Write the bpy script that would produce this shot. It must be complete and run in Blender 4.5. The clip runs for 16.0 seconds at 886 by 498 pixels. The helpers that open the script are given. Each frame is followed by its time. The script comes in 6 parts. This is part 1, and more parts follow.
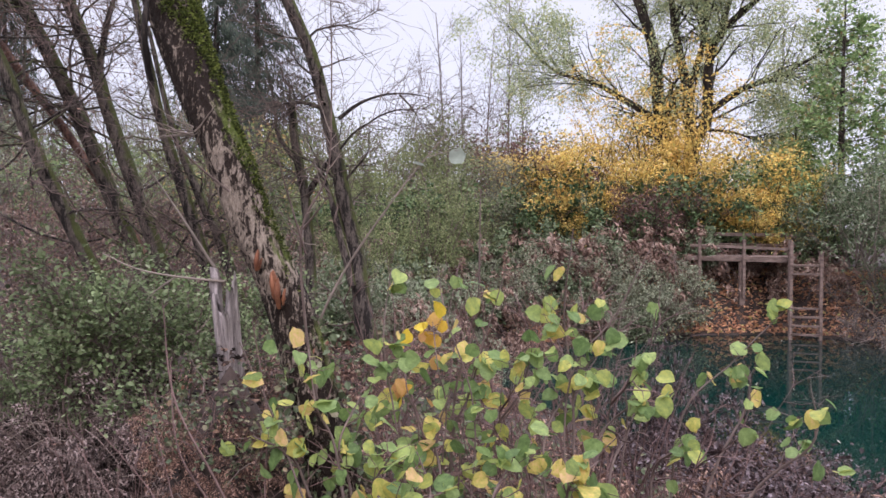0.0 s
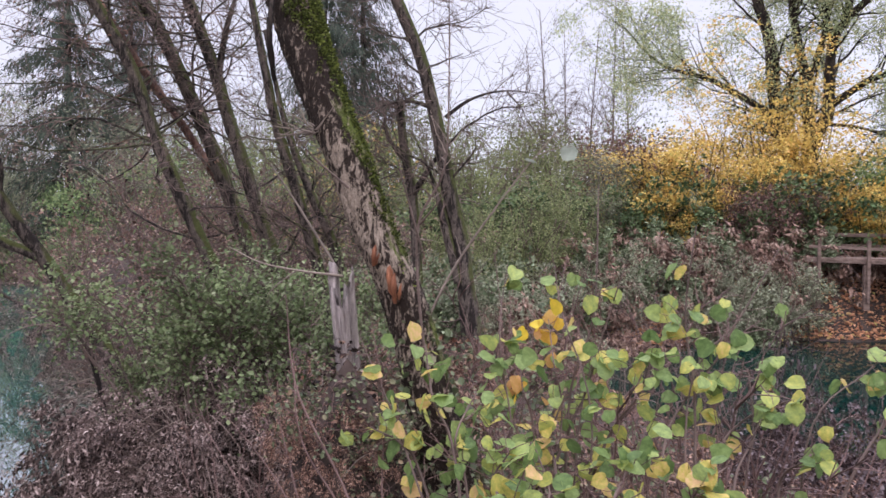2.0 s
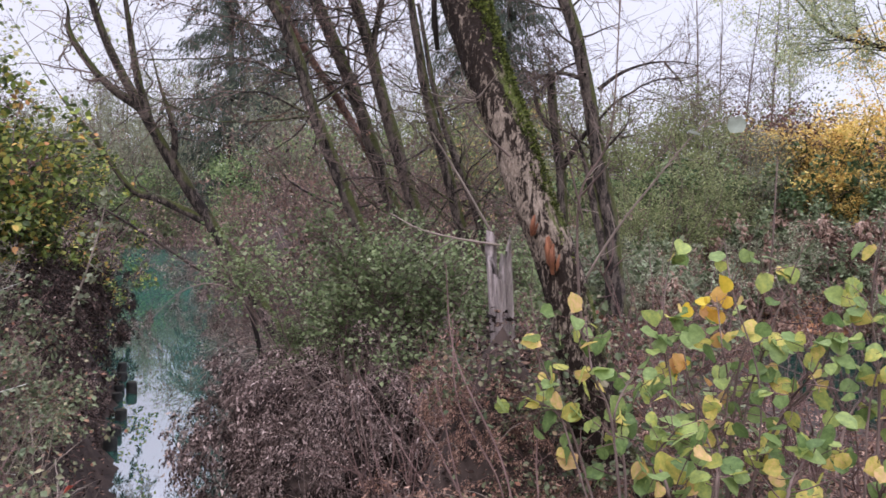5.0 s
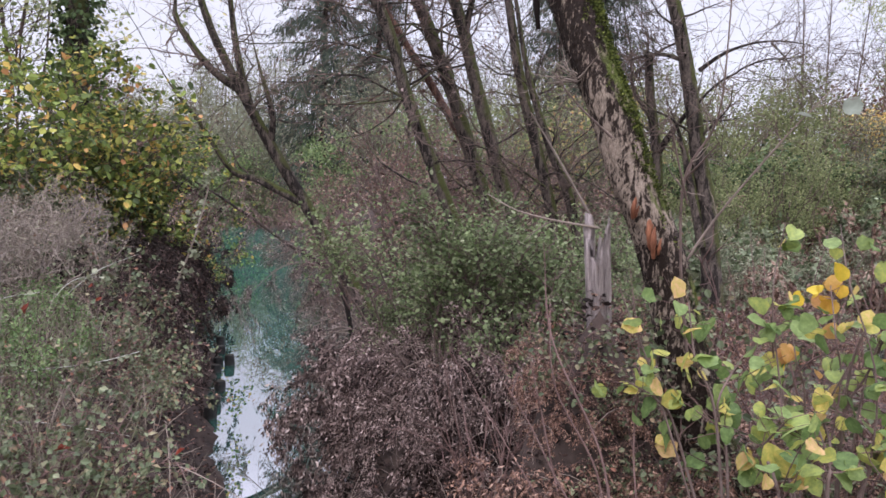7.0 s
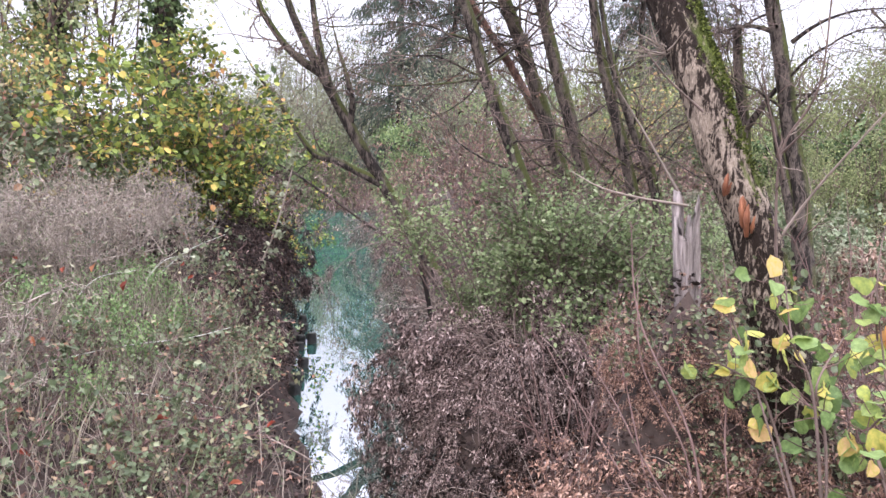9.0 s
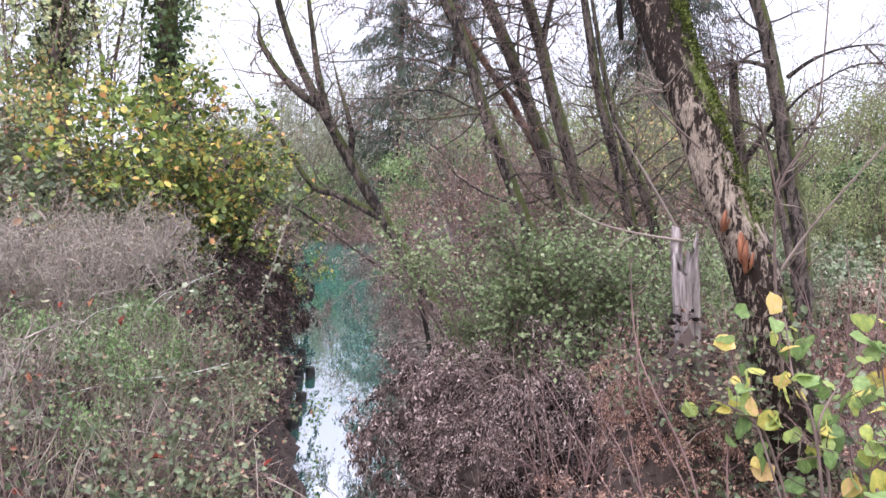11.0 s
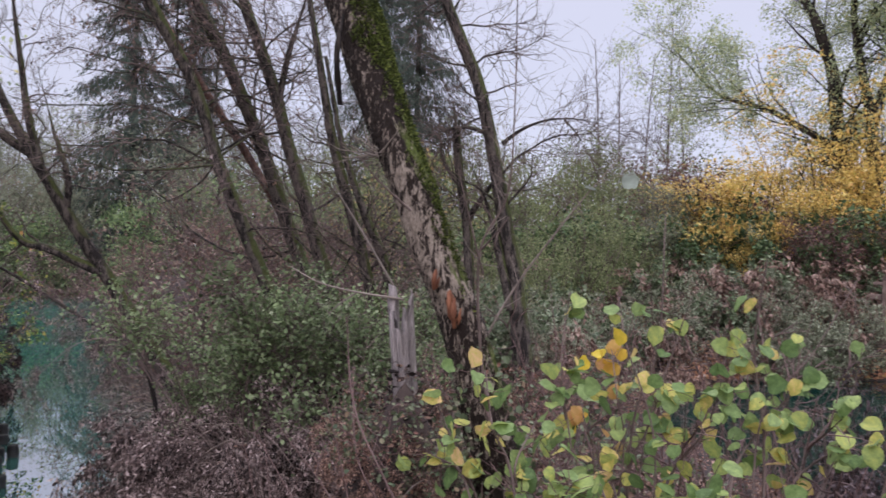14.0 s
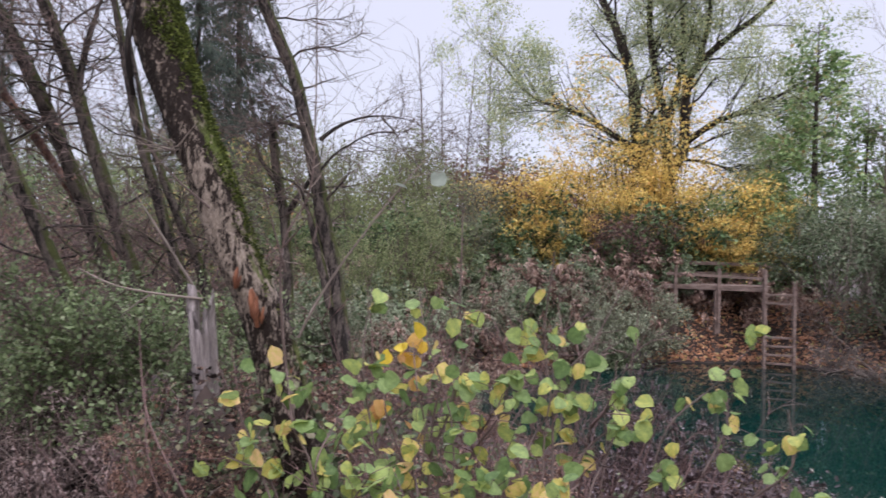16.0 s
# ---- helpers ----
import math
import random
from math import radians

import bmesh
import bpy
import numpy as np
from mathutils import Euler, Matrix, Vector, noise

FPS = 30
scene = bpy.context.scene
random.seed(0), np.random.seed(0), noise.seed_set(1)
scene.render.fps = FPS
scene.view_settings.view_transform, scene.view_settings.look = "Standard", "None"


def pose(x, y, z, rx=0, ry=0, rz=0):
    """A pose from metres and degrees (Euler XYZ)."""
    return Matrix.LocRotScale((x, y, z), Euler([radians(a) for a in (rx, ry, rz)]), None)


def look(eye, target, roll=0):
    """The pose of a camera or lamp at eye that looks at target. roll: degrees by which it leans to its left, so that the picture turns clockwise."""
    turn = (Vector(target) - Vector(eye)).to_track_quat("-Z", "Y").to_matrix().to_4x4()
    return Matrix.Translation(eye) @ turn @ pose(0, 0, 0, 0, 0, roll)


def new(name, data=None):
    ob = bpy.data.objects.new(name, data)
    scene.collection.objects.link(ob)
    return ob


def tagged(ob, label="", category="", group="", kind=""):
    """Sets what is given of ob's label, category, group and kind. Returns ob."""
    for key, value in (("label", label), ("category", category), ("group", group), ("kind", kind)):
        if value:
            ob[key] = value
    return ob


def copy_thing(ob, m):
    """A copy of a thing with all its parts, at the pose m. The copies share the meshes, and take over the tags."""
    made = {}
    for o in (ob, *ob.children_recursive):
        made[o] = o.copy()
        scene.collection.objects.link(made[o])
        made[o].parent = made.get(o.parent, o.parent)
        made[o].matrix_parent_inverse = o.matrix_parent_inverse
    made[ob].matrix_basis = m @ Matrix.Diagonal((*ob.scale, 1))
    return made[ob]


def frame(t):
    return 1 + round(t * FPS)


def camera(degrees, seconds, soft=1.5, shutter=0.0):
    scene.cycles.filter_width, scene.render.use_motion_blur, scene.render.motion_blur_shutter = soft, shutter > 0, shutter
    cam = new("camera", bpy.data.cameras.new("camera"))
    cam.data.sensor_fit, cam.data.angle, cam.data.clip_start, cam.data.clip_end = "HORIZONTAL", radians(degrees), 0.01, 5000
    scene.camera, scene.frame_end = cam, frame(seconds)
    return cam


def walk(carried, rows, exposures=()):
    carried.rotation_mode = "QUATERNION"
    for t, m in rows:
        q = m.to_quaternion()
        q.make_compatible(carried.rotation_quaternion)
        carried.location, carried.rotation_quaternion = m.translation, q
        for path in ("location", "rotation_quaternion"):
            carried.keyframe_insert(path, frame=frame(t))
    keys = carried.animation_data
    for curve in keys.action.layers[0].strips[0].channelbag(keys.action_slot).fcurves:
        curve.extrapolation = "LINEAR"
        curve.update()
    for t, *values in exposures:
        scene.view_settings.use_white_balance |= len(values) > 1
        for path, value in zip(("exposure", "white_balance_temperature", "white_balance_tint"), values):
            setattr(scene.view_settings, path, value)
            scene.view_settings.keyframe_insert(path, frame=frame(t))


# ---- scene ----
cam = camera(59.9, 16.0, 1.5, 0.5)
METRES, EYE, TILT, LEAN, TURN = 0.52, 2.2, -1.5, 0.0, 0.0
ROWS = [
    (0.0, 0.0, 0.0, 0.0, 0.0, 0.0, -0.0),
    (0.5, -0.024, -0.0047, -0.0049, 1.36, 0.07, -0.19),
    (1.0, -0.0583, -0.0046, -0.0062, 3.33, 0.13, -0.38),
    (1.5, -0.0927, 0.0043, -0.013, 5.6, -0.1, -0.5),
    (2.0, -0.1218, 0.0069, -0.0187, 7.42, -0.13, -0.53),
    (2.5, -0.1447, 0.0098, -0.032, 8.88, -0.5, -0.94),
    (3.0, -0.1714, 0.0145, -0.0498, 10.35, -1.06, -0.95),
    (3.5, -0.2092, 0.0205, -0.0534, 12.87, -1.54, -1.09),
    (4.0, -0.2375, 0.0172, -0.0573, 14.53, -1.69, -1.34),
    (6.5, -0.363, -0.0217, -0.1075, 22.62, -3.2, -3.0),
    (7.0, -0.3794, -0.0276, -0.1123, 24.08, -3.57, -2.97),
    (7.5, -0.3939, -0.0314, -0.1235, 25.58, -4.27, -2.93),
    (8.0, -0.4145, -0.0334, -0.1339, 27.49, -4.83, -2.83),
    (8.5, -0.4404, -0.0404, -0.1432, 29.39, -5.33, -2.83),
    (11.0, -0.4453, -0.0333, -0.109, 29.62, -2.84, -2.52),
    (11.5, -0.4388, -0.0319, -0.0774, 28.74, -1.15, -2.22),
    (12.0, -0.4186, -0.0357, -0.0529, 26.89, 0.32, -2.12),
    (12.5, -0.394, -0.0376, -0.0433, 24.41, 1.26, -2.3),
    (13.0, -0.3347, -0.0078, -0.0319, 19.78, 1.64, -2.25),
    (13.5, -0.2769, 0.014, -0.0328, 14.82, 1.78, -2.1),
    (14.0, -0.2284, 0.0206, -0.0322, 10.99, 1.75, -2.05),
    (14.5, -0.1844, 0.022, -0.0276, 8.29, 1.78, -1.45),
    (15.0, -0.1281, 0.0207, -0.0305, 4.96, 1.66, -1.36),
    (15.5, -0.0811, 0.0218, -0.0314, 1.85, 1.64, -1.07),
    (16.0, -0.029, 0.0152, -0.0289, -1.68, 1.84, -1.0),
]
SKY_EXPOSURE = [(0.0, 0.16, 6400, 13), (4.0, 0.16, 6400, 13), (7.0, 0.2, 6400, 12), (7.5, 0.44, 6400, 12), (8.0, 0.7, 6400, 11), (8.7, 0.96, 6400, 11), (11.0, 0.88, 6250, 11), (11.5, 0.7, 6200, 11), (12.0, 0.46, 6200, 11), (13.0, 0.04, 6200, 11), (14.0, -0.18, 6200, 12), (15.0, -0.06, 6250, 11), (16.0, 0.0, 6300, 11)]
walk(cam, [(t, pose(0, 0, EYE, TILT, LEAN, TURN) @ pose(METRES * x, METRES * y, METRES * z, 90 + pitch, roll, yaw)) for t, x, y, z, yaw, pitch, roll in ROWS], SKY_EXPOSURE)

# ---- world and light: an overcast autumn day ----
world = bpy.data.worlds.new("overcast_sky")
scene.world = world
world.use_nodes = True
wn, wl = world.node_tree.nodes, world.node_tree.links
wn.clear()
sky = wn.new("ShaderNodeTexSky")
sky.sky_type, sky.sun_disc = "NISHITA", False
sky.sun_elevation, sky.sun_rotation = radians(38), radians(200)
coord, split = wn.new("ShaderNodeTexCoord"), wn.new("ShaderNodeSeparateXYZ")
cloud = wn.new("ShaderNodeValToRGB")
cloud.color_ramp.elements[0].position, cloud.color_ramp.elements[0].color = 0.0, (0.715, 0.70, 0.82, 1)
cloud.color_ramp.elements[1].position, cloud.color_ramp.elements[1].color = 0.9, (3.4, 3.38, 4.05, 1)
mid = cloud.color_ramp.elements.new(0.33)
mid.color = (0.765, 0.75, 0.87, 1)
sky_back, cloud_back, both, wout = wn.new("ShaderNodeBackground"), wn.new("ShaderNodeBackground"), wn.new("ShaderNodeAddShader"), wn.new("ShaderNodeOutputWorld")
sky_back.inputs["Strength"].default_value = 0.02
wl.new(sky.outputs["Color"], sky_back.inputs["Color"])
wl.new(coord.outputs["Generated"], split.inputs[0])
wl.new(split.outputs["Z"], cloud.inputs["Fac"])
wl.new(cloud.outputs["Color"], cloud_back.inputs["Color"])
wl.new(sky_back.outputs[0], both.inputs[0])
wl.new(cloud_back.outputs[0], both.inputs[1])
wl.new(both.outputs[0], wout.inputs["Surface"])
sun = new("sun", bpy.data.lights.new("sun", "SUN"))
sun.data.energy, sun.data.angle, sun.data.color = 1.5, radians(40), (1.0, 0.955, 0.95)
sun.matrix_world = look((0, 0, 0), (-0.27, 0.74, -0.62))

rng = np.random.default_rng(7)


# ---- materials ----
def nodes_of(name):
    m = bpy.data.materials.new(name)
    m.use_nodes = True
    nt = m.node_tree
    nt.nodes.clear()
    return m, nt.nodes, nt.links


def ramp(n, stops, hard=False):
    r = n.new("ShaderNodeValToRGB")
    e = r.color_ramp.elements
    while len(e) < len(stops):
        e.new(0.5)
    for k, (p, c) in enumerate(stops):
        e[k].position, e[k].color = p, (*c, 1)
    if hard:
        r.color_ramp.interpolation = "CONSTANT"
    return r


def texture(n, l, scale, detail=4.0, rough=0.6, stretch=None, space="Object"):
    tc = n.new("ShaderNodeTexCoord")
    t = n.new("ShaderNodeTexNoise")
    t.inputs["Scale"].default_value, t.inputs["Detail"].default_value, t.inputs["Roughness"].default_value = scale, detail, rough
    if stretch:
        mp = n.new("ShaderNodeMapping")
        mp.inputs["Scale"].default_value = stretch
        l.new(tc.outputs[space], mp.inputs[0])
        l.new(mp.outputs[0], t.inputs["Vector"])
    else:
        l.new(tc.outputs[space], t.inputs["Vector"])
    return t


def leaf_material(name, stops, through_light=0.3, rough=0.55, single=False, patch=0.6):
    """Leaf colours picked leaf by leaf, with blotches over each leaf; some light passes through."""
    m, n, l = nodes_of(name)
    if single:
        pick = n.new("ShaderNodeObjectInfo").outputs["Random"]
    else:
        pick = n.new("ShaderNodeNewGeometry").outputs["Random Per Island"]
    cr = ramp(n, stops)
    big = texture(n, l, 0.9 if not single else 3.0, 5.0)
    if single:
        turn = n.new("ShaderNodeMath")
        turn.operation = "MULTIPLY_ADD"
        turn.inputs[1].default_value = 0.55
        less = n.new("ShaderNodeMath")
        less.operation = "SUBTRACT"
        less.inputs[1].default_value = 0.275
        l.new(big.outputs["Fac"], turn.inputs[0])
        l.new(pick, turn.inputs[2])
        l.new(turn.outputs[0], less.inputs[0])
        pick = less.outputs[0]
    l.new(pick, cr.inputs[0])
    shade = n.new("ShaderNodeHueSaturation")
    mr = n.new("ShaderNodeMapRange")
    mr.inputs["From Min"].default_value, mr.inputs["From Max"].default_value = 0.3, 0.7
    mr.inputs["To Min"].default_value, mr.inputs["To Max"].default_value = 1.0 - 0.5 * patch, 1.0 + 0.5 * patch
    l.new(big.outputs["Fac"], mr.inputs["Value"])
    l.new(mr.outputs[0], shade.inputs["Value"])
    l.new(cr.outputs[0], shade.inputs["Color"])
    b, tr, mix, out = n.new("ShaderNodeBsdfPrincipled"), n.new("ShaderNodeBsdfTranslucent"), n.new("ShaderNodeMixShader"), n.new("ShaderNodeOutputMaterial")
    b.inputs["Roughness"].default_value, b.inputs["Specular IOR Level"].default_value = rough, 0.22
    l.new(shade.outputs[0], b.inputs["Base Color"])
    l.new(shade.outputs[0], tr.inputs["Color"])
    mix.inputs[0].default_value = through_light
    l.new(b.outputs[0], mix.inputs[1])
    l.new(tr.outputs[0], mix.inputs[2])
    l.new(mix.outputs[0], out.inputs[0])
    return m


def bark_material(name, dark, light, scale=9.0, moss=None, moss_side=(0.75, 0.0, 0.66), moss_level=0.6, stretch=(1, 1, 0.22), bump=0.6, plates=0.5, zones=None):
    """Fissured bark: pale plates over dark furrows, with moss on the side that faces moss_side."""
    m, n, l = nodes_of(name)
    t1 = texture(n, l, scale, 10.0, 0.72, stretch)
    t1.inputs["Distortion"].default_value = 0.6
    t2 = texture(n, l, scale * 5, 4.0, 0.6, stretch)
    t3 = texture(n, l, 2.3, 3.0, 0.5)
    c1 = ramp(n, [(plates - 0.05, dark), (plates + 0.0, tuple(0.6 * a + 0.4 * b for a, b in zip(dark, light))), (plates + 0.05, tuple(0.25 * a + 0.75 * b for a, b in zip(dark, light))), (plates + 0.2, light)])
    crisp = n.new("ShaderNodeMath")
    crisp.operation = "MULTIPLY_ADD"
    crisp.inputs[1].default_value, crisp.inputs[2].default_value = 1.9, -0.45
    l.new(t1.outputs["Fac"], crisp.inputs[0])
    shift = n.new("ShaderNodeMath")
    shift.operation = "MULTIPLY_ADD"
    shift.inputs[1].default_value = 0.34
    less = n.new("ShaderNodeMath")
    less.operation = "SUBTRACT"
    less.inputs[1].default_value = 0.17
    l.new(t3.outputs["Fac"], shift.inputs[0])
    l.new(crisp.outputs[0], shift.inputs[2])
    if zones:
        sep, zr, plus, obj = n.new("ShaderNodeSeparateXYZ"), n.new("ShaderNodeMapRange"), n.new("ShaderNodeMath"), n.new("ShaderNodeTexCoord")
        zr.inputs["From Max"].default_value = 4.0
        band = ramp(n, [(z / 4.0, (v, v, v)) for z, v in zones])
        l.new(obj.outputs["Object"], sep.inputs[0])
        l.new(sep.outputs["Z"], zr.inputs["Value"])
        l.new(zr.outputs[0], band.inputs[0])
        l.new(shift.outputs[0], plus.inputs[0])
        l.new(band.outputs[0], plus.inputs[1])
        shift = plus
        less.inputs[1].default_value = 0.37
    l.new(shift.outputs[0], less.inputs[0])
    l.new(less.outputs[0], c1.inputs[0])
    mixc = n.new("ShaderNodeMixRGB")
    mixc.blend_type = "MULTIPLY"
    mixc.inputs[0].default_value = 0.9
    c2 = ramp(n, [(0.3, (0.35, 0.33, 0.32)), (0.65, (1.15, 1.12, 1.1))])
    l.new(t2.outputs["Fac"], c2.inputs[0])
    l.new(c1.outputs[0], mixc.inputs[1])
    l.new(c2.outputs[0], mixc.inputs[2])
    colour = mixc.outputs[0]
    b, out, bm_ = n.new("ShaderNodeBsdfPrincipled"), n.new("ShaderNodeOutputMaterial"), n.new("ShaderNodeBump")
    if moss:
        geo, dot, add = n.new("ShaderNodeNewGeometry"), n.new("ShaderNodeVectorMath"), n.new("ShaderNodeMath")
        dot.operation = "DOT_PRODUCT"
        dot.inputs[1].default_value = moss_side
        l.new(geo.outputs["Normal"], dot.inputs[0])
        l.new(dot.outputs["Value"], add.inputs[0])
        sc = n.new("ShaderNodeMath")
        sc.operation = "MULTIPLY_ADD"
        sc.inputs[1].default_value, sc.inputs[2].default_value = 1.6, -0.8
        l.new(t3.outputs["Fac"], sc.inputs[0])
        l.new(sc.outputs[0], add.inputs[1])
        cover = n.new("ShaderNodeMapRange")
        cover.inputs["From Min"].default_value, cover.inputs["From Max"].default_value = moss_level, moss_level + 0.25
        l.new(add.outputs[0], cover.inputs["Value"])
        green = ramp(n, [(0.3, tuple(0.4 * c for c in moss)), (0.7, moss)])
        l.new(t2.outputs["Fac"], green.inputs[0])
        mm = n.new("ShaderNodeMixRGB")
        l.new(cover.outputs[0], mm.inputs[0])
        l.new(colour, mm.inputs[1])
        l.new(green.outputs[0], mm.inputs[2])
        colour = mm.outputs[0]
    l.new(colour, b.inputs["Base Color"])
    b.inputs["Roughness"].default_value = 0.9
    b.inputs["Specular IOR Level"].default_value = 0.2
    bm_.inputs["Strength"].default_value, bm_.inputs["Distance"].default_value = bump, 0.02
    l.new(t1.outputs["Fac"], bm_.inputs["Height"])
    l.new(bm_.outputs[0], b.inputs["Normal"])
    l.new(b.outputs[0], out.inputs[0])
    return m


def plain_material(name, a, c, scale=6.0, rough=0.85, stretch=None, bump=0.3, island=False):
    """Two-tone weathered surface."""
    m, n, l = nodes_of(name)
    t1 = texture(n, l, scale, 6.0, 0.65, stretch)
    c1 = ramp(n, [(0.32, a), (0.68, c)])
    l.new(t1.outputs["Fac"], c1.inputs[0])
    b, out, bp = n.new("ShaderNodeBsdfPrincipled"), n.new("ShaderNodeOutputMaterial"), n.new("ShaderNodeBump")
    colour = c1.outputs[0]
    if island:
        hs, mr = n.new("ShaderNodeHueSaturation"), n.new("ShaderNodeMapRange")
        mr.inputs["To Min"].default_value, mr.inputs["To Max"].default_value = 0.55, 1.4
        l.new(n.new("ShaderNodeNewGeometry").outputs["Random Per Island"], mr.inputs["Value"])
        l.new(mr.outputs[0], hs.inputs["Value"])
        l.new(colour, hs.inputs["Color"])
        colour = hs.outputs[0]
    l.new(colour, b.inputs["Base Color"])
    b.inputs["Roughness"].default_value = rough
    b.inputs["Specular IOR Level"].default_value = 0.25
    bp.inputs["Strength"].default_value, bp.inputs["Distance"].default_value = bump, 0.02
    l.new(t1.outputs["Fac"], bp.inputs["Height"])
    l.new(bp.outputs[0], b.inputs["Normal"])
    l.new(b.outputs[0], out.inputs[0])
    return m


MOSS = (0.10, 0.125, 0.022)
M_BARK_MAIN = bark_material("mossy_plated_bark", (0.022, 0.014, 0.010), (0.33, 0.268, 0.212), 46.0, MOSS, (0.93, -0.15, 0.33), 0.9, (1, 1, 0.30), 1.0, 0.5, [(0.0, 0.11), (0.95, 0.115), (1.12, 0.13), (1.25, 0.215), (1.55, 0.235), (1.75, 0.16), (1.86, 0.06), (2.1, 0.06), (2.25, 0.10), (2.6, 0.125), (4.0, 0.11)])
M_BARK_ALDER = bark_material("alder_bark", (0.020, 0.016, 0.014), (0.115, 0.094, 0.08), 18.0, (0.075, 0.083, 0.026), (0.8, -0.2, 0.55), 0.68, (1, 1, 0.3), 0.6, 0.48)
M_BARK_DARK = bark_material("willow_bark", (0.018, 0.014, 0.012), (0.07, 0.055, 0.045), 6.0, None, bump=0.6)
M_BARK_RED = bark_material("reddish_bark", (0.11, 0.06, 0.045), (0.26, 0.15, 0.11), 8.0, None)
M_TWIG = plain_material("twig_bark", (0.06, 0.042, 0.035), (0.165, 0.118, 0.10), 5.0, island=True, bump=0.0)
M_TWIG_PALE = plain_material("pale_twig", (0.14, 0.11, 0.09), (0.27, 0.215, 0.18), 5.0, island=True, bump=0.0)
M_TWIG_STRAW = plain_material("straw_stalk", (0.16, 0.13, 0.11), (0.36, 0.30, 0.25), 5.0, island=True, bump=0.0)
M_TWIG_PURPLE = plain_material("purple_brown_twig", (0.08, 0.054, 0.047), (0.21, 0.15, 0.13), 1.5, island=True, bump=0.0)
M_TWIG_RED = plain_material("red_brown_stem", (0.075, 0.045, 0.04), (0.19, 0.12, 0.105), 3.0, island=True, bump=0.0)
M_STUMP = plain_material("weathered_grey_wood", (0.07, 0.055, 0.05), (0.46, 0.39, 0.37), 46.0, stretch=(1, 1, 0.12), bump=1.0)
M_SCAR = plain_material("torn_orange_wood", (0.12, 0.045, 0.025), (0.38, 0.16, 0.085), 20.0, stretch=(1, 1, 0.2), bump=0.6)
M_DECK = plain_material("weathered_board", (0.07, 0.046, 0.037), (0.21, 0.15, 0.123), 5.0, stretch=(0.3, 3, 3), bump=0.3)
M_PILE = plain_material("tarred_wood", (0.008, 0.008, 0.008), (0.035, 0.034, 0.03), 12.0, rough=0.6)
M_PILE_TOP = plain_material("worn_pile_top", (0.02, 0.02, 0.016), (0.06, 0.055, 0.04), 12.0)
M_CANE = plain_material("pale_banded_cane", (0.05, 0.04, 0.035), (0.66, 0.66, 0.58), 55.0, bump=0.0)
M_GROUND = plain_material("leafy_soil", (0.016, 0.011, 0.009), (0.065, 0.044, 0.035), 7.0, bump=1.0)

L_HAZEL = leaf_material("hazel_leaf", [(0.0, (0.105, 0.165, 0.055)), (0.22, (0.17, 0.25, 0.08)), (0.45, (0.24, 0.32, 0.115)), (0.66, (0.33, 0.40, 0.12)), (0.80, (0.45, 0.44, 0.11)), (0.91, (0.58, 0.47, 0.13)), (1.0, (0.60, 0.40, 0.19))], 0.45, 0.5, single=True, patch=0.5)
L_HAZEL_FAR = leaf_material("hazel_leaf_far", [(0.0, (0.11, 0.145, 0.06)), (0.5, (0.20, 0.255, 0.09)), (0.72, (0.31, 0.33, 0.125)), (0.88, (0.50, 0.38, 0.15)), (1.0, (0.47, 0.26, 0.12))], 0.33)
L_HAZEL_BANK = leaf_material("bank_hazel_leaf", [(0.0, (0.035, 0.05, 0.018)), (0.4, (0.11, 0.155, 0.042)), (0.68, (0.23, 0.29, 0.07)), (0.84, (0.42, 0.41, 0.10)), (0.94, (0.56, 0.37, 0.10)), (1.0, (0.46, 0.22, 0.10))], 0.3, patch=0.9)
L_UNDERSIDE = leaf_material("pale_leaf_underside", [(0.0, (0.27, 0.30, 0.24)), (1.0, (0.38, 0.41, 0.34))], 0.3, 0.6, single=True, patch=0.3)
L_PURPLE = leaf_material("purple_grey_leaf", [(0.0, (0.02, 0.013, 0.013)), (0.6, (0.065, 0.042, 0.042)), (0.9, (0.15, 0.115, 0.115)), (1.0, (0.24, 0.19, 0.20))], 0.1, 0.5)
# dead leaf, darkened further so its colour carries the shade of hollows and gaps
L_DARK_DEAD = leaf_material("dark_shaded_dead_leaf", [(0.0, (0.009, 0.006, 0.005)), (0.6, (0.026, 0.016, 0.0135)), (0.92, (0.07, 0.044, 0.037)), (1.0, (0.20, 0.14, 0.12))], 0.05, 0.9)
L_GOLD = leaf_material("golden_hazel_leaf", [(0.0, (0.62, 0.48, 0.05)), (0.5, (0.66, 0.42, 0.06)), (1.0, (0.66, 0.38, 0.18))], 0.4, 0.5, single=True, patch=0.3)
L_PRIVET = leaf_material("privet_leaf", [(0.0, (0.06, 0.08, 0.036)), (0.5, (0.16, 0.205, 0.09)), (0.85, (0.23, 0.275, 0.135)), (1.0, (0.29, 0.31, 0.19))], 0.4, 0.75, patch=0.9)
L_DEAD = leaf_material("dead_leaf", [(0.0, (0.015, 0.010, 0.0085)), (0.38, (0.075, 0.050, 0.044)), (0.74, (0.21, 0.15, 0.132)), (1.0, (0.40, 0.315, 0.28))], 0.12, 0.8)
L_LITTER = leaf_material("fallen_leaf", [(0.0, (0.032, 0.017, 0.012)), (0.42, (0.14, 0.076, 0.054)), (0.8, (0.30, 0.178, 0.13)), (1.0, (0.44, 0.30, 0.225))], 0.08, 0.75)
L_ORANGE = leaf_material("orange_litter", [(0.0, (0.16, 0.07, 0.045)), (0.4, (0.46, 0.24, 0.14)), (0.85, (0.66, 0.38, 0.22)), (1.0, (0.50, 0.46, 0.16))], 0.08, 0.75)
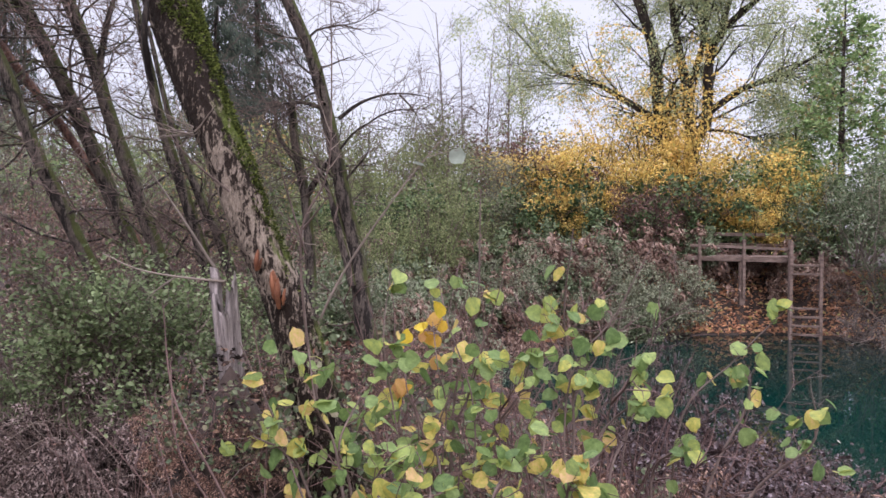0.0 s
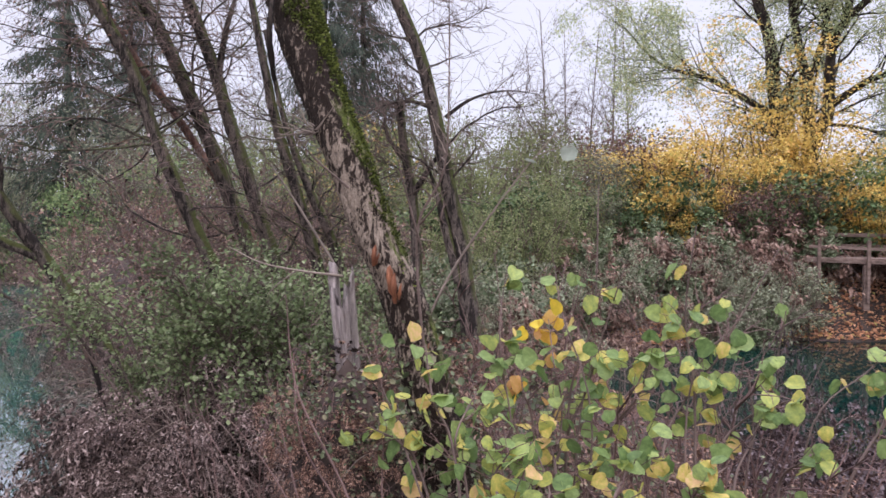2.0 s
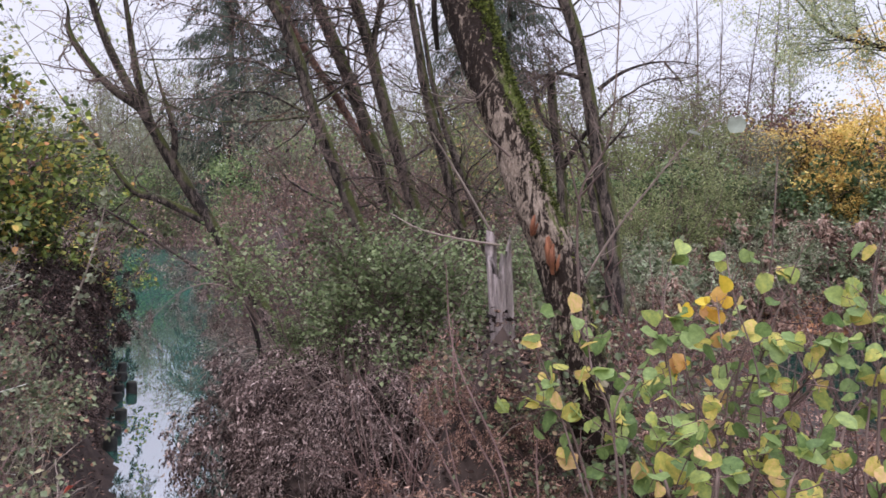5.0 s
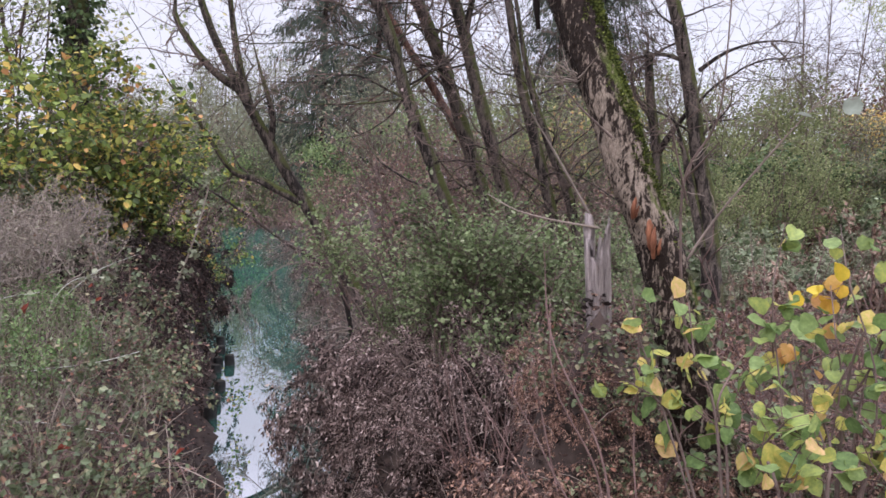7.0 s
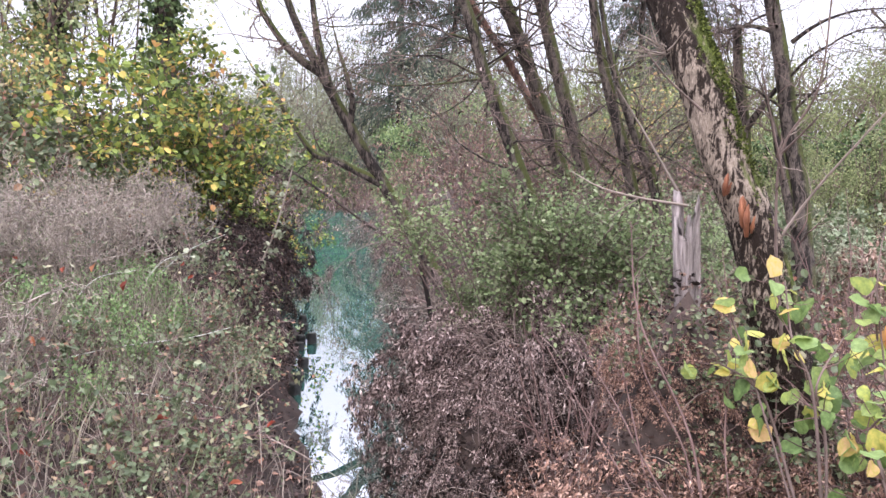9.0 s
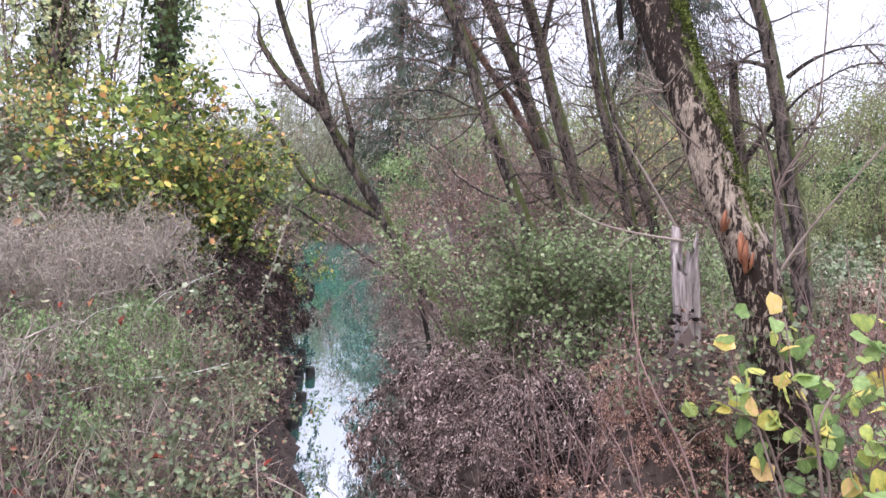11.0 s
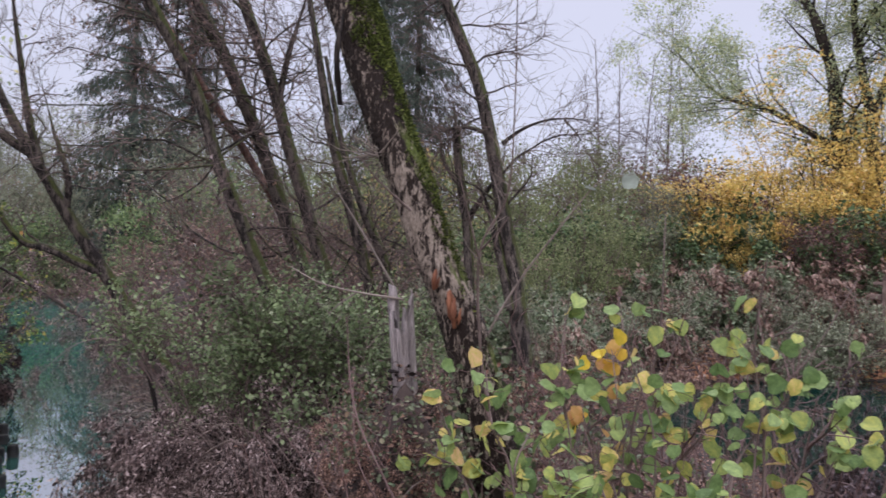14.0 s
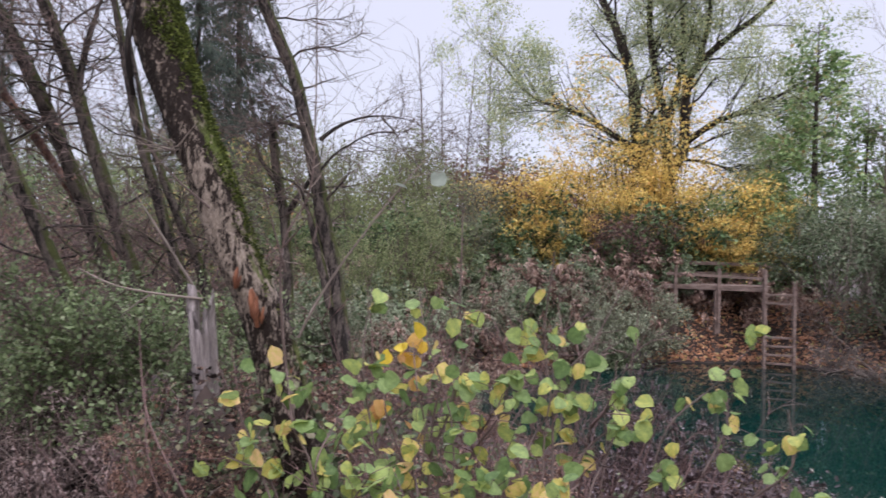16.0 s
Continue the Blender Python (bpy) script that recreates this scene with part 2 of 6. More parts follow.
L_BRAMBLE = leaf_material("bramble_leaf", [(0.0, (0.05, 0.065, 0.033)), (0.45, (0.11, 0.135, 0.07)), (0.75, (0.18, 0.20, 0.115)), (0.9, (0.22, 0.18, 0.105)), (1.0, (0.22, 0.09, 0.06))], 0.2, 0.5, patch=0.9)
L_NETTLE = leaf_material("nettle_leaf", [(0.0, (0.06, 0.105, 0.035)), (0.6, (0.125, 0.195, 0.07)), (1.0, (0.22, 0.28, 0.12))], 0.3, 0.5)
L_OLIVE = leaf_material("olive_leaf", [(0.0, (0.125, 0.145, 0.065)), (0.5, (0.19, 0.215, 0.095)), (1.0, (0.26, 0.28, 0.13))], 0.4, 0.8, patch=1.3)
L_GREYGREEN = leaf_material("willow_bush_leaf", [(0.0, (0.12, 0.13, 0.08)), (0.5, (0.22, 0.235, 0.15)), (1.0, (0.36, 0.37, 0.25))], 0.3, patch=0.9)
L_GREEN = leaf_material("green_leaf", [(0.0, (0.08, 0.125, 0.05)), (0.5, (0.17, 0.24, 0.10)), (1.0, (0.30, 0.37, 0.16))], 0.35)
L_TREE_GREEN = leaf_material("tree_green_leaf", [(0.0, (0.10, 0.16, 0.06)), (0.5, (0.22, 0.32, 0.125)), (0.9, (0.37, 0.46, 0.21)), (1.0, (0.40, 0.27, 0.12))], 0.35)
L_RUST = leaf_material("rusty_bracken", [(0.0, (0.06, 0.034, 0.025)), (0.4, (0.17, 0.10, 0.075)), (0.75, (0.29, 0.19, 0.145)), (1.0, (0.42, 0.32, 0.25))], 0.15, 0.8)
L_GREEN_DULL = leaf_material("dull_green_leaf", [(0.0, (0.05, 0.07, 0.033)), (0.5, (0.125, 0.16, 0.08)), (1.0, (0.29, 0.33, 0.21))], 0.25)
L_YELLOW = leaf_material("yellow_leaf", [(0.0, (0.14, 0.11, 0.045)), (0.10, (0.42, 0.27, 0.08)), (0.35, (0.74, 0.54, 0.15)), (0.7, (0.84, 0.67, 0.23)), (0.88, (0.78, 0.45, 0.15)), (1.0, (0.50, 0.52, 0.18))], 0.45)
L_WILLOW = leaf_material("willow_leaf", [(0.0, (0.24, 0.29, 0.15)), (0.5, (0.40, 0.45, 0.25)), (0.85, (0.53, 0.56, 0.31)), (1.0, (0.64, 0.56, 0.26))], 0.5)
L_SPRUCE = leaf_material("spruce_needles", [(0.0, (0.018, 0.028, 0.019)), (0.6, (0.045, 0.064, 0.044)), (1.0, (0.10, 0.115, 0.08))], 0.05, 0.6)
L_IVY = leaf_material("ivy_leaf", [(0.0, (0.03, 0.05, 0.02)), (0.6, (0.07, 0.11, 0.04)), (1.0, (0.16, 0.20, 0.09))], 0.15, 0.65)
L_MAROON = leaf_material("maroon_leaf", [(0.0, (0.07, 0.035, 0.035)), (0.6, (0.14, 0.075, 0.065)), (1.0, (0.24, 0.14, 0.10))], 0.2)
L_STRAW = leaf_material("bleached_straw", [(0.0, (0.11, 0.09, 0.075)), (0.5, (0.25, 0.21, 0.17)), (0.85, (0.38, 0.33, 0.26)), (1.0, (0.30, 0.31, 0.19))], 0.25, 0.8)
L_GRASS = leaf_material("dry_grass", [(0.0, (0.06, 0.045, 0.036)), (0.45, (0.15, 0.118, 0.095)), (0.75, (0.27, 0.225, 0.18)), (1.0, (0.16, 0.18, 0.085))], 0.2, 0.7)
L_MOSS = leaf_material("moss_tuft", [(0.0, (0.024, 0.03, 0.009)), (0.6, (0.08, 0.10, 0.022)), (1.0, (0.19, 0.215, 0.05))], 0.15, 0.9)
L_RED = leaf_material("red_leaf", [(0.0, (0.14, 0.03, 0.02)), (0.6, (0.28, 0.07, 0.04)), (1.0, (0.38, 0.17, 0.09))], 0.15, 0.6)


def water_material(name, deep, shallow, index):
    m, n, l = nodes_of(name)
    body, gloss, mix, out = n.new("ShaderNodeBsdfPrincipled"), n.new("ShaderNodeBsdfGlossy"), n.new("ShaderNodeMixShader"), n.new("ShaderNodeOutputMaterial")
    depth = texture(n, l, 0.12, 3.0, 0.5, None)
    tone = ramp(n, [(0.35, deep), (0.65, shallow)])
    l.new(depth.outputs["Fac"], tone.inputs[0])
    l.new(tone.outputs[0], body.inputs["Base Color"])
    body.inputs["Roughness"].default_value, body.inputs["Specular IOR Level"].default_value = 1.0, 0.0
    gloss.inputs["Roughness"].default_value = 0.015
    gloss.inputs["Color"].default_value = (1.0, 0.955, 1.0, 1)
    fres = n.new("ShaderNodeFresnel")
    fres.inputs["IOR"].default_value = index
    wave, bp = texture(n, l, 1.6, 2.0, 0.5, (1, 1, 1)), n.new("ShaderNodeBump")
    bp.inputs["Strength"].default_value, bp.inputs["Distance"].default_value = 0.004, 0.02
    l.new(wave.outputs["Fac"], bp.inputs["Height"])
    l.new(bp.outputs[0], gloss.inputs["Normal"])
    l.new(bp.outputs[0], fres.inputs["Normal"])
    l.new(fres.outputs[0], mix.inputs[0])
    l.new(body.outputs[0], mix.inputs[1])
    l.new(gloss.outputs[0], mix.inputs[2])
    l.new(mix.outputs[0], out.inputs[0])
    return m


M_WATER = water_material("teal_channel_water", (0.018, 0.08, 0.060), (0.034, 0.12, 0.09), 10.0)
M_WATER_POND = water_material("dark_teal_pond_water", (0.0014, 0.013, 0.0105), (0.0022, 0.019, 0.015), 1.33)


# ---- mesh tools ----
def mesh_of(name, verts, quads=None, tris=None, smooth=True):
    verts = np.asarray(verts, np.float32).reshape(-1, 3)
    loops, starts, totals, at = [], [], [], 0
    for faces, k in ((quads, 4), (tris, 3)):
        if faces is not None and len(faces):
            faces = np.asarray(faces, np.int32).reshape(-1, k)
            loops.append(faces.ravel())
            starts.append(at + k * np.arange(len(faces)))
            totals.append(np.full(len(faces), k))
            at += faces.size
    me = bpy.data.meshes.new(name)
    loops, starts = np.concatenate(loops).astype(np.int32), np.concatenate(starts).astype(np.int32)
    me.vertices.add(len(verts))
    me.vertices.foreach_set("co", verts.ravel())
    me.loops.add(len(loops))
    me.loops.foreach_set("vertex_index", loops)
    me.polygons.add(len(starts))
    me.polygons.foreach_set("loop_start", starts)
    me.polygons.foreach_set("use_smooth", np.full(len(starts), smooth))
    me.update(calc_edges=True)
    return me


MASSES = ("brushwood", "foliage", "moss", "needle_mass", "framework", "twigwork", "ivy")


def part(name, me, material, parent=None, label=""):
    """Links one mesh as ONE object, under its thing where there is one."""
    if not me.materials:
        me.materials.append(material)
    ob = new(name, me)
    if name in MASSES:
        ob["kind"] = "stuff"
    if parent:
        ob.parent = parent
    if label:
        ob["label"] = label
    return ob


def thing(name, label, category, place=(0, 0, 0), group="", kind=""):
    ob = new(name)
    ob.empty_display_size = 0.1
    ob.location = place
    return tagged(ob, label, category, group, kind)


def curve_through(points, n):
    """A smooth line of n points through a few given ones (Catmull-Rom)."""
    p = np.asarray(points, float)
    p = np.vstack([2 * p[0] - p[1], p, 2 * p[-1] - p[-2]])
    u = np.linspace(0, len(p) - 3 - 1e-6, n)
    i = u.astype(int)
    f = (u - i)[:, None]
    a, b, c, d = p[i], p[i + 1], p[i + 2], p[i + 3]
    return 0.5 * (2 * b + (c - a) * f + (2 * a - 5 * b + 4 * c - d) * f ** 2 + (3 * b - a - 3 * c + d) * f ** 3)


def unit(v):
    return v / np.maximum(np.linalg.norm(v, axis=-1, keepdims=True), 1e-9)


def tubes(groups, sides=4, rough=0.0, gen=None):
    """Tapered tubes along batches of lines: groups of (B, n, 3) points and (B, n) radii."""
    vs, qs, at = [], [], 0
    for pts, rad in groups:
        b, n = rad.shape
        tan = unit(np.gradient(pts, axis=1))
        mean = unit(pts[:, -1] - pts[:, 0])
        ref = np.where(np.abs(mean[:, 2:3]) > 0.8, np.array([[1.0, 0, 0]]), np.array([[0, 0, 1.0]]))[:, None, :]
        u = unit(np.cross(tan, np.broadcast_to(ref, tan.shape)))
        v = np.cross(tan, u)
        a = np.linspace(0, 2 * np.pi, sides, endpoint=False)
        r = np.repeat(rad[:, :, None], sides, 2)
        if rough:
            r = r * (1 + rough * gen.normal(size=r.shape))
        ring = pts[:, :, None] + r[..., None] * (np.cos(a)[:, None] * u[:, :, None] + np.sin(a)[:, None] * v[:, :, None])
        idx = at + np.arange(b * n * sides).reshape(b, n, sides)
        nx = np.roll(idx, -1, 2)
        qs.append(np.stack([idx[:, :-1], nx[:, :-1], nx[:, 1:], idx[:, 1:]], -1).reshape(-1, 4))
        vs.append(ring.reshape(-1, 3))
        at += b * n * sides
    return np.concatenate(vs), np.concatenate(qs)


def limbs(gen, start, way, length, r0, n=5, wander=0.25, lift=0.0, taper=0.25):
    """A batch of wandering branches."""
    b = len(start)
    d = unit(way)[:, None, :] + np.cumsum(gen.normal(size=(b, n - 1, 3)) * wander, 1)
    d[..., 2] += lift * np.linspace(0, 1, n - 1)[None]
    d = unit(d) * (length / (n - 1))[:, None, None]
    pts = np.concatenate([start[:, None], start[:, None] + np.cumsum(d, 1)], 1)
    rad = r0[:, None] * np.linspace(1, taper, n)[None]
    return pts, rad


def sprout(gen, parent, count, u=(0.2, 1.0), angle=(30, 70), length=(0.3, 0.8), ratio=0.55, thin=0.003, n=5, wander=0.25, lift=0.0, taper=0.3, shrink=0.5):
    """Side branches from a batch of branches."""
    pts, rad = parent
    b, m = rad.shape
    size = np.linalg.norm(pts[:, -1] - pts[:, 0], axis=1)
    k = gen.choice(b, count, p=size / size.sum())
    w = gen.uniform(*u, count)
    f = w * (m - 1.001)
    i = f.astype(int)
    f = (f - i)[:, None]
    p = pts[k, i] * (1 - f) + pts[k, i + 1] * f
    r = rad[k, i] * (1 - f[:, 0]) + rad[k, i + 1] * f[:, 0]
    tan = unit(pts[k, i + 1] - pts[k, i])
    perp = unit(np.cross(tan, gen.normal(size=(count, 3))))
    a = np.radians(gen.uniform(*angle, count))[:, None]
    return limbs(gen, p, np.cos(a) * tan + np.sin(a) * perp, gen.uniform(*length, count) * (1 - shrink * w), np.maximum(r * ratio, thin), n, wander, lift, taper)


def sites(gen, parent, count, jitter=0.03, u=(0.1, 1.0)):
    """Places for leaves along a batch of twigs, and the way the twig runs there."""
    pts, rad = parent
    b, m = rad.shape
    k = gen.integers(0, b, count)
    f = gen.uniform(*u, count) * (m - 1.001)
    i = f.astype(int)
    f = (f - i)[:, None]
    return pts[k, i] * (1 - f) + pts[k, i + 1] * f + gen.normal(size=(count, 3)) * jitter, unit(pts[k, i + 1] - pts[k, i])


OVAL = (np.array([(0, 0, 0), (0.30, 0.22, 0.07), (0.36, 0.62, 0.07), (0, 1, -0.05), (-0.36, 0.62, 0.07), (-0.30, 0.22, 0.07)]), np.array([(0, 1, 2, 3), (0, 3, 4, 5)]))
SLIM = (np.array([(0, 0, 0), (0.11, 0.45, 0.03), (0, 1, -0.08), (-0.11, 0.45, 0.03)]), np.array([(0, 1, 2, 3)]))
CURL = (np.array([(0, 0, 0), (0.17, 0.3, 0.18), (0.20, 0.66, 0.24), (0.05, 1, -0.2), (-0.12, 0.7, 0.26), (-0.19, 0.3, 0.12)]), np.array([(0, 1, 2, 3), (0, 3, 4, 5)]))
BLADE = (np.array([(0.009, 0, 0), (0.008, 0.55, 0.08), (0.001, 1, 0.34), (-0.001, 1, 0.34), (-0.008, 0.55, 0.08), (-0.009, 0, 0)]), np.array([(0, 1, 4, 5), (1, 2, 3, 4)]))
LEAF2 = (np.array([(0, 0, 0), (0.36, 0.5, 0.08), (0, 1, -0.06), (-0.36, 0.5, 0.08)]), np.array([(0, 1, 2, 3)]))
STRAND = (np.array([(0.03, 0, 0), (0.13, 0.45, 0.16), (0.02, 1, -0.12), (-0.04, 1, -0.06), (-0.10, 0.5, 0.02), (-0.03, 0, 0.02)]), np.array([(0, 1, 4, 5), (1, 2, 3, 4)]))
SHRED = (np.array([(0, 0, 0), (0.17, 0.4, 0.12), (0.03, 1, -0.15), (-0.15, 0.55, 0.2)]), np.array([(0, 1, 2, 3)]))
CRUMPLE = (np.array([(-0.04, 0, 0), (0.04, 0, 0), (-0.26, 0.3, 0.22), (0.19, 0.35, 0.02), (-0.10, 0.68, 0.34), (0.26, 0.62, 0.20), (-0.12, 1.0, -0.02), (0.02, 0.9, 0.10)]), np.array([(0, 1, 3, 2), (2, 3, 5, 4), (4, 5, 7, 6)]))
CRUMPLE_LONG = (CRUMPLE[0] * np.array([0.62, 1, 0.8]), CRUMPLE[1])
SPRAY = (np.array([(0, 0, 0), (0.16, 0.35, -0.03), (0.07, 0.9, -0.16), (-0.07, 0.9, -0.16), (-0.16, 0.35, -0.03)]), np.array([(0, 1, 2, 3)]))


def leaf_mesh(gen, name, places, size, shape=OVAL, way=None, droop=0.0, flat=0.5, loose=1.0, lying=False):
    """Many small leaves as one mesh. way: the twig's direction; droop: how far tips hang; flat: how far blades face the sky."""
    n = len(places)
    s = gen.uniform(0.6, 1.25, n) * size
    y = gen.normal(size=(n, 3)) * loose
    if way is not None:
        y = y + way
    y[:, 2] -= droop
    if lying:
        y[:, 2] *= 0.25
    y = unit(y)
    z = gen.normal(size=(n, 3))
    z[:, 2] += 3 * flat
    x = unit(np.cross(y, z))
    z = np.cross(x, y)
    tv, tf = shape
    v = places[:, None] + s[:, None, None] * (tv[None, :, 0:1] * x[:, None] + tv[None, :, 1:2] * y[:, None] + tv[None, :, 2:3] * z[:, None])
    f = tf[None] + len(tv) * np.arange(n)[:, None, None]
    return mesh_of(name, v.reshape(-1, 3), f.reshape(-1, 4), smooth=False)


def sweep(v):
    t = np.clip(v, 0, 1)
    return t * t * (3 - 2 * t)


# ---- ground and water ----
CHANNEL = [(-2.55, 2.95), (-3.28, 3.75), (-4.12, 4.5), (-4.74, 5.12), (-5.24, 5.80), (-5.88, 6.66), (-6.55, 7.36), (-7.5, 7.8), (-10.0, 10.2), (-15, 15.5), (-24, 22), (-31, 30), (-22, 33.5), (-18.5, 29), (-16.5, 24), (-12.3, 18.5), (-8.8, 13.6), (-6.4, 10.6), (-4.9, 8.6), (-3.8, 6.6), (-2.75, 4.9), (-2.45, 4.1)]
POND = [(0.9, 8.8), (2.0, 7.4), (3.2, 6.2), (5.5, 5.0), (9, 4.2), (20, 3), (40, 6), (40, 12), (20, 12.4), (11, 13.2), (8.4, 14.9), (7.3, 16.0), (5.0, 15.9), (2.2, 14.8), (0.2, 13.0), (0.3, 10.5)]


def from_shore(x, y, ring):
    """Distance to a shore line: positive on land, negative over water."""
    ring = np.asarray(ring, float)
    best, inside = np.full(x.shape, 1e9), np.zeros(x.shape, bool)
    for (ax, ay), (bx, by) in zip(ring, np.roll(ring, -1, 0)):
        ex, ey = bx - ax, by - ay
        t = np.clip(((x - ax) * ex + (y - ay) * ey) / (ex * ex + ey * ey), 0, 1)
        best = np.minimum(best, np.hypot(x - ax - t * ex, y - ay - t * ey))
        crosses = (ay > y) != (by > y)
        inside ^= crosses & (x < ex * (y - ay) / (ey if ey else 1e-9) + ax)
    return np.where(inside, -best, best)


def wave(x, y):
    return np.sin(1.3 * x + 0.7 * y) * np.cos(0.9 * y - 0.4 * x) + 0.5 * np.sin(3.1 * x - 1.7 * y + 1) + 0.3 * np.sin(6.3 * y + 4.1 * x)


def land(x, y):
    """Height of the ground."""
    x, y = np.asarray(x, float), np.asarray(y, float)
    d = np.minimum(from_shore(x, y, CHANNEL), from_shore(x, y, POND))
    d = d + 0.05 * wave(2 * x, 2 * y)
    away = np.hypot(x, y)
    left = sweep((0.6 - (x + 0.93 * y)) / 1.0)
    spit = sweep((y - 1.6) / 1.3) * sweep((x + 2.0) / 0.9) * sweep((1.2 - x) / 1.6) * sweep((13 - away) / 2)
    low = sweep((x - 0.4) / 1.4) * sweep((y - 2.2) / 1.6) * sweep((12 - away) / 2)
    top = 0.72 + 0.38 * left * sweep((away - 2.0) / 3.0) + 0.10 * spit - 0.30 * low + 0.36 * np.exp(-((x + 0.85) ** 2 / 0.24 + (y - 3.75) ** 2 / 0.5)) + 0.72 * np.exp(-((x + 0.90) ** 2 / 0.05 + (y - 3.20) ** 2 / 0.06)) + 0.5 * sweep((away - 14) / 3) - 0.62 * np.exp(-((x + 1.62) ** 2 / 0.10 + (y - 3.6) ** 2 / 0.34))
    run = 1.5 - 0.9 * left - 0.2 * sweep((away - 13) / 3)
    z = top * sweep(0.08 + d / run) + 0.04 * wave(x, y) * sweep(d)
    z = z + 0.88 * np.exp(-((x + 2.10) ** 2 / 0.10 + (y - 4.1) ** 2 / 0.45)) * sweep(d / 0.3)
    return np.where(d < 0, -0.9 * sweep(-d / 1.2), z)


def axis_lines(lo, hi, step, reach):
    inner = np.arange(lo, hi + 1e-6, step)
    grow_out = step * 1.35 ** np.arange(1, 40)
    tail = np.cumsum(grow_out)
    tail = tail[tail < reach]
    return np.concatenate([lo - tail[::-1], inner, hi + tail])


gx, gy = axis_lines(-14, 12, 0.16, 1500), axis_lines(-1, 20, 0.16, 1500)
X, Y = np.meshgrid(gx, gy)
Z = land(X, Y)
gi = np.arange(X.size).reshape(X.shape)
GROUND_MESH = mesh_of("ground", np.stack([X, Y, Z], -1).reshape(-1, 3), np.stack([gi[:-1, :-1], gi[:-1, 1:], gi[1:, 1:], gi[1:, :-1]], -1).reshape(-1, 4))
tagged(part("ground", GROUND_MESH, M_GROUND), "dark leaf-strewn soil of the pond banks", "ground", kind="structure")


def sheet(name, x0, x1, y0, y1):
    """A level sheet of water."""
    wx, wy = np.meshgrid(np.linspace(x0, x1, 16), np.linspace(y0, y1, 16))
    wi = np.arange(256).reshape(16, 16)
    return mesh_of(name, np.stack([wx, wy, 0 * wx], -1).reshape(-1, 3), np.stack([wi[:-1, :-1], wi[:-1, 1:], wi[1:, 1:], wi[1:, :-1]], -1).reshape(-1, 4))


tagged(part("water", sheet("water", -34, -0.8, 1, 36), M_WATER), "still teal-green channel water reflecting the pale sky", "water", kind="structure")
tagged(part("water", sheet("water", -0.6, 42, 1, 20), M_WATER_POND), "dark teal water of the bathing pond", "water", kind="structure")


def on_ground(gen, count, box, keep=None):
    """Random places on dry ground inside a box (x0, x1, y0, y1)."""
    x, y = gen.uniform(box[0], box[1], count), gen.uniform(box[2], box[3], count)
    z = land(x, y)
    ok = z > 0.02
    if keep is not None:
        ok &= keep(x, y)
    return np.stack([x, y, z], -1)[ok]


def one(points, radii, n=None):
    """A single limb as a batch of one."""
    n = n or 6 * len(points)
    pts = curve_through(points, n)
    rad = np.interp(np.linspace(0, 1, n), np.linspace(0, 1, len(radii)), radii)
    return pts[None], rad[None]


# ---- the leaning mossy trunk ----
def bark_trunk(gen, line, radii, sides, rings, relief=0.12):
    """A trunk with furrowed, knotty bark as real relief."""
    pts = curve_through(line, rings)
    rad = np.interp(np.linspace(0, 1, rings), np.linspace(0, 1, len(radii)), radii)
    tan = unit(np.gradient(pts, axis=0))
    u = unit(np.cross(tan, np.array([[0, 1.0, 0]])))
    v = np.cross(tan, u)
    a = np.linspace(0, 2 * np.pi, sides, endpoint=False)
    s = np.linspace(0, 1, rings)[:, None] * np.linalg.norm(pts[-1] - pts[0])
    out = np.zeros((rings, sides))
    for f, g, w in ((2, 2.3, 0.5), (3, 4.1, 0.4), (7, 5.0, 0.35), (12, 7.3, 0.3), (19, 11.0, 0.25)):
        out += w * np.sin(f * a[None] + g * s + 3 * np.sin(1.7 * s + f)) * np.cos(g * 0.6 * s + f)
    out += gen.normal(size=out.shape) * 0.25
    r = rad[:, None] * (1 + relief * out * 0.6)
    ring = pts[:, None] + r[..., None] * (np.cos(a)[None, :, None] * u[:, None] + np.sin(a)[None, :, None] * v[:, None])
    idx = np.arange(rings * sides).reshape(rings, sides)
    nx = np.roll(idx, -1, 1)
    return ring, np.stack([idx[:-1], nx[:-1], nx[1:], idx[1:]], -1).reshape(-1, 4)


MAIN = [(-0.36, 3.28, 0.75), (-0.434, 3.271, 1.05), (-0.481, 3.265, 1.25), (-0.551, 3.258, 1.49), (-0.611, 3.263, 1.73), (-0.695, 3.265, 1.97), (-0.811, 3.29, 2.21), (-0.913, 3.335, 2.46), (-1.028, 3.40, 2.71), (-1.147, 3.467, 2.98), (-1.25, 3.537, 3.25), (-1.381, 3.60, 3.59), (-1.6, 3.7, 4.5), (-1.8, 3.75, 5.6), (-1.9, 3.8, 7.0)]
g = np.random.default_rng(11)
tree = thing("leaning_tree", "leaning old trunk with plated bark and green moss", "tree", (-0.36, 3.28, 0.75))
inv = np.array([-0.36, 3.28, 0.75])
ring, quads = bark_trunk(g, MAIN, [0.165, 0.135, 0.118, 0.104, 0.097, 0.091, 0.09, 0.094, 0.10, 0.106, 0.113, 0.112, 0.095, 0.07, 0.05], 72, 440)
part("trunk", mesh_of("trunk", ring.reshape(-1, 3) - inv, quads), M_BARK_MAIN, tree)
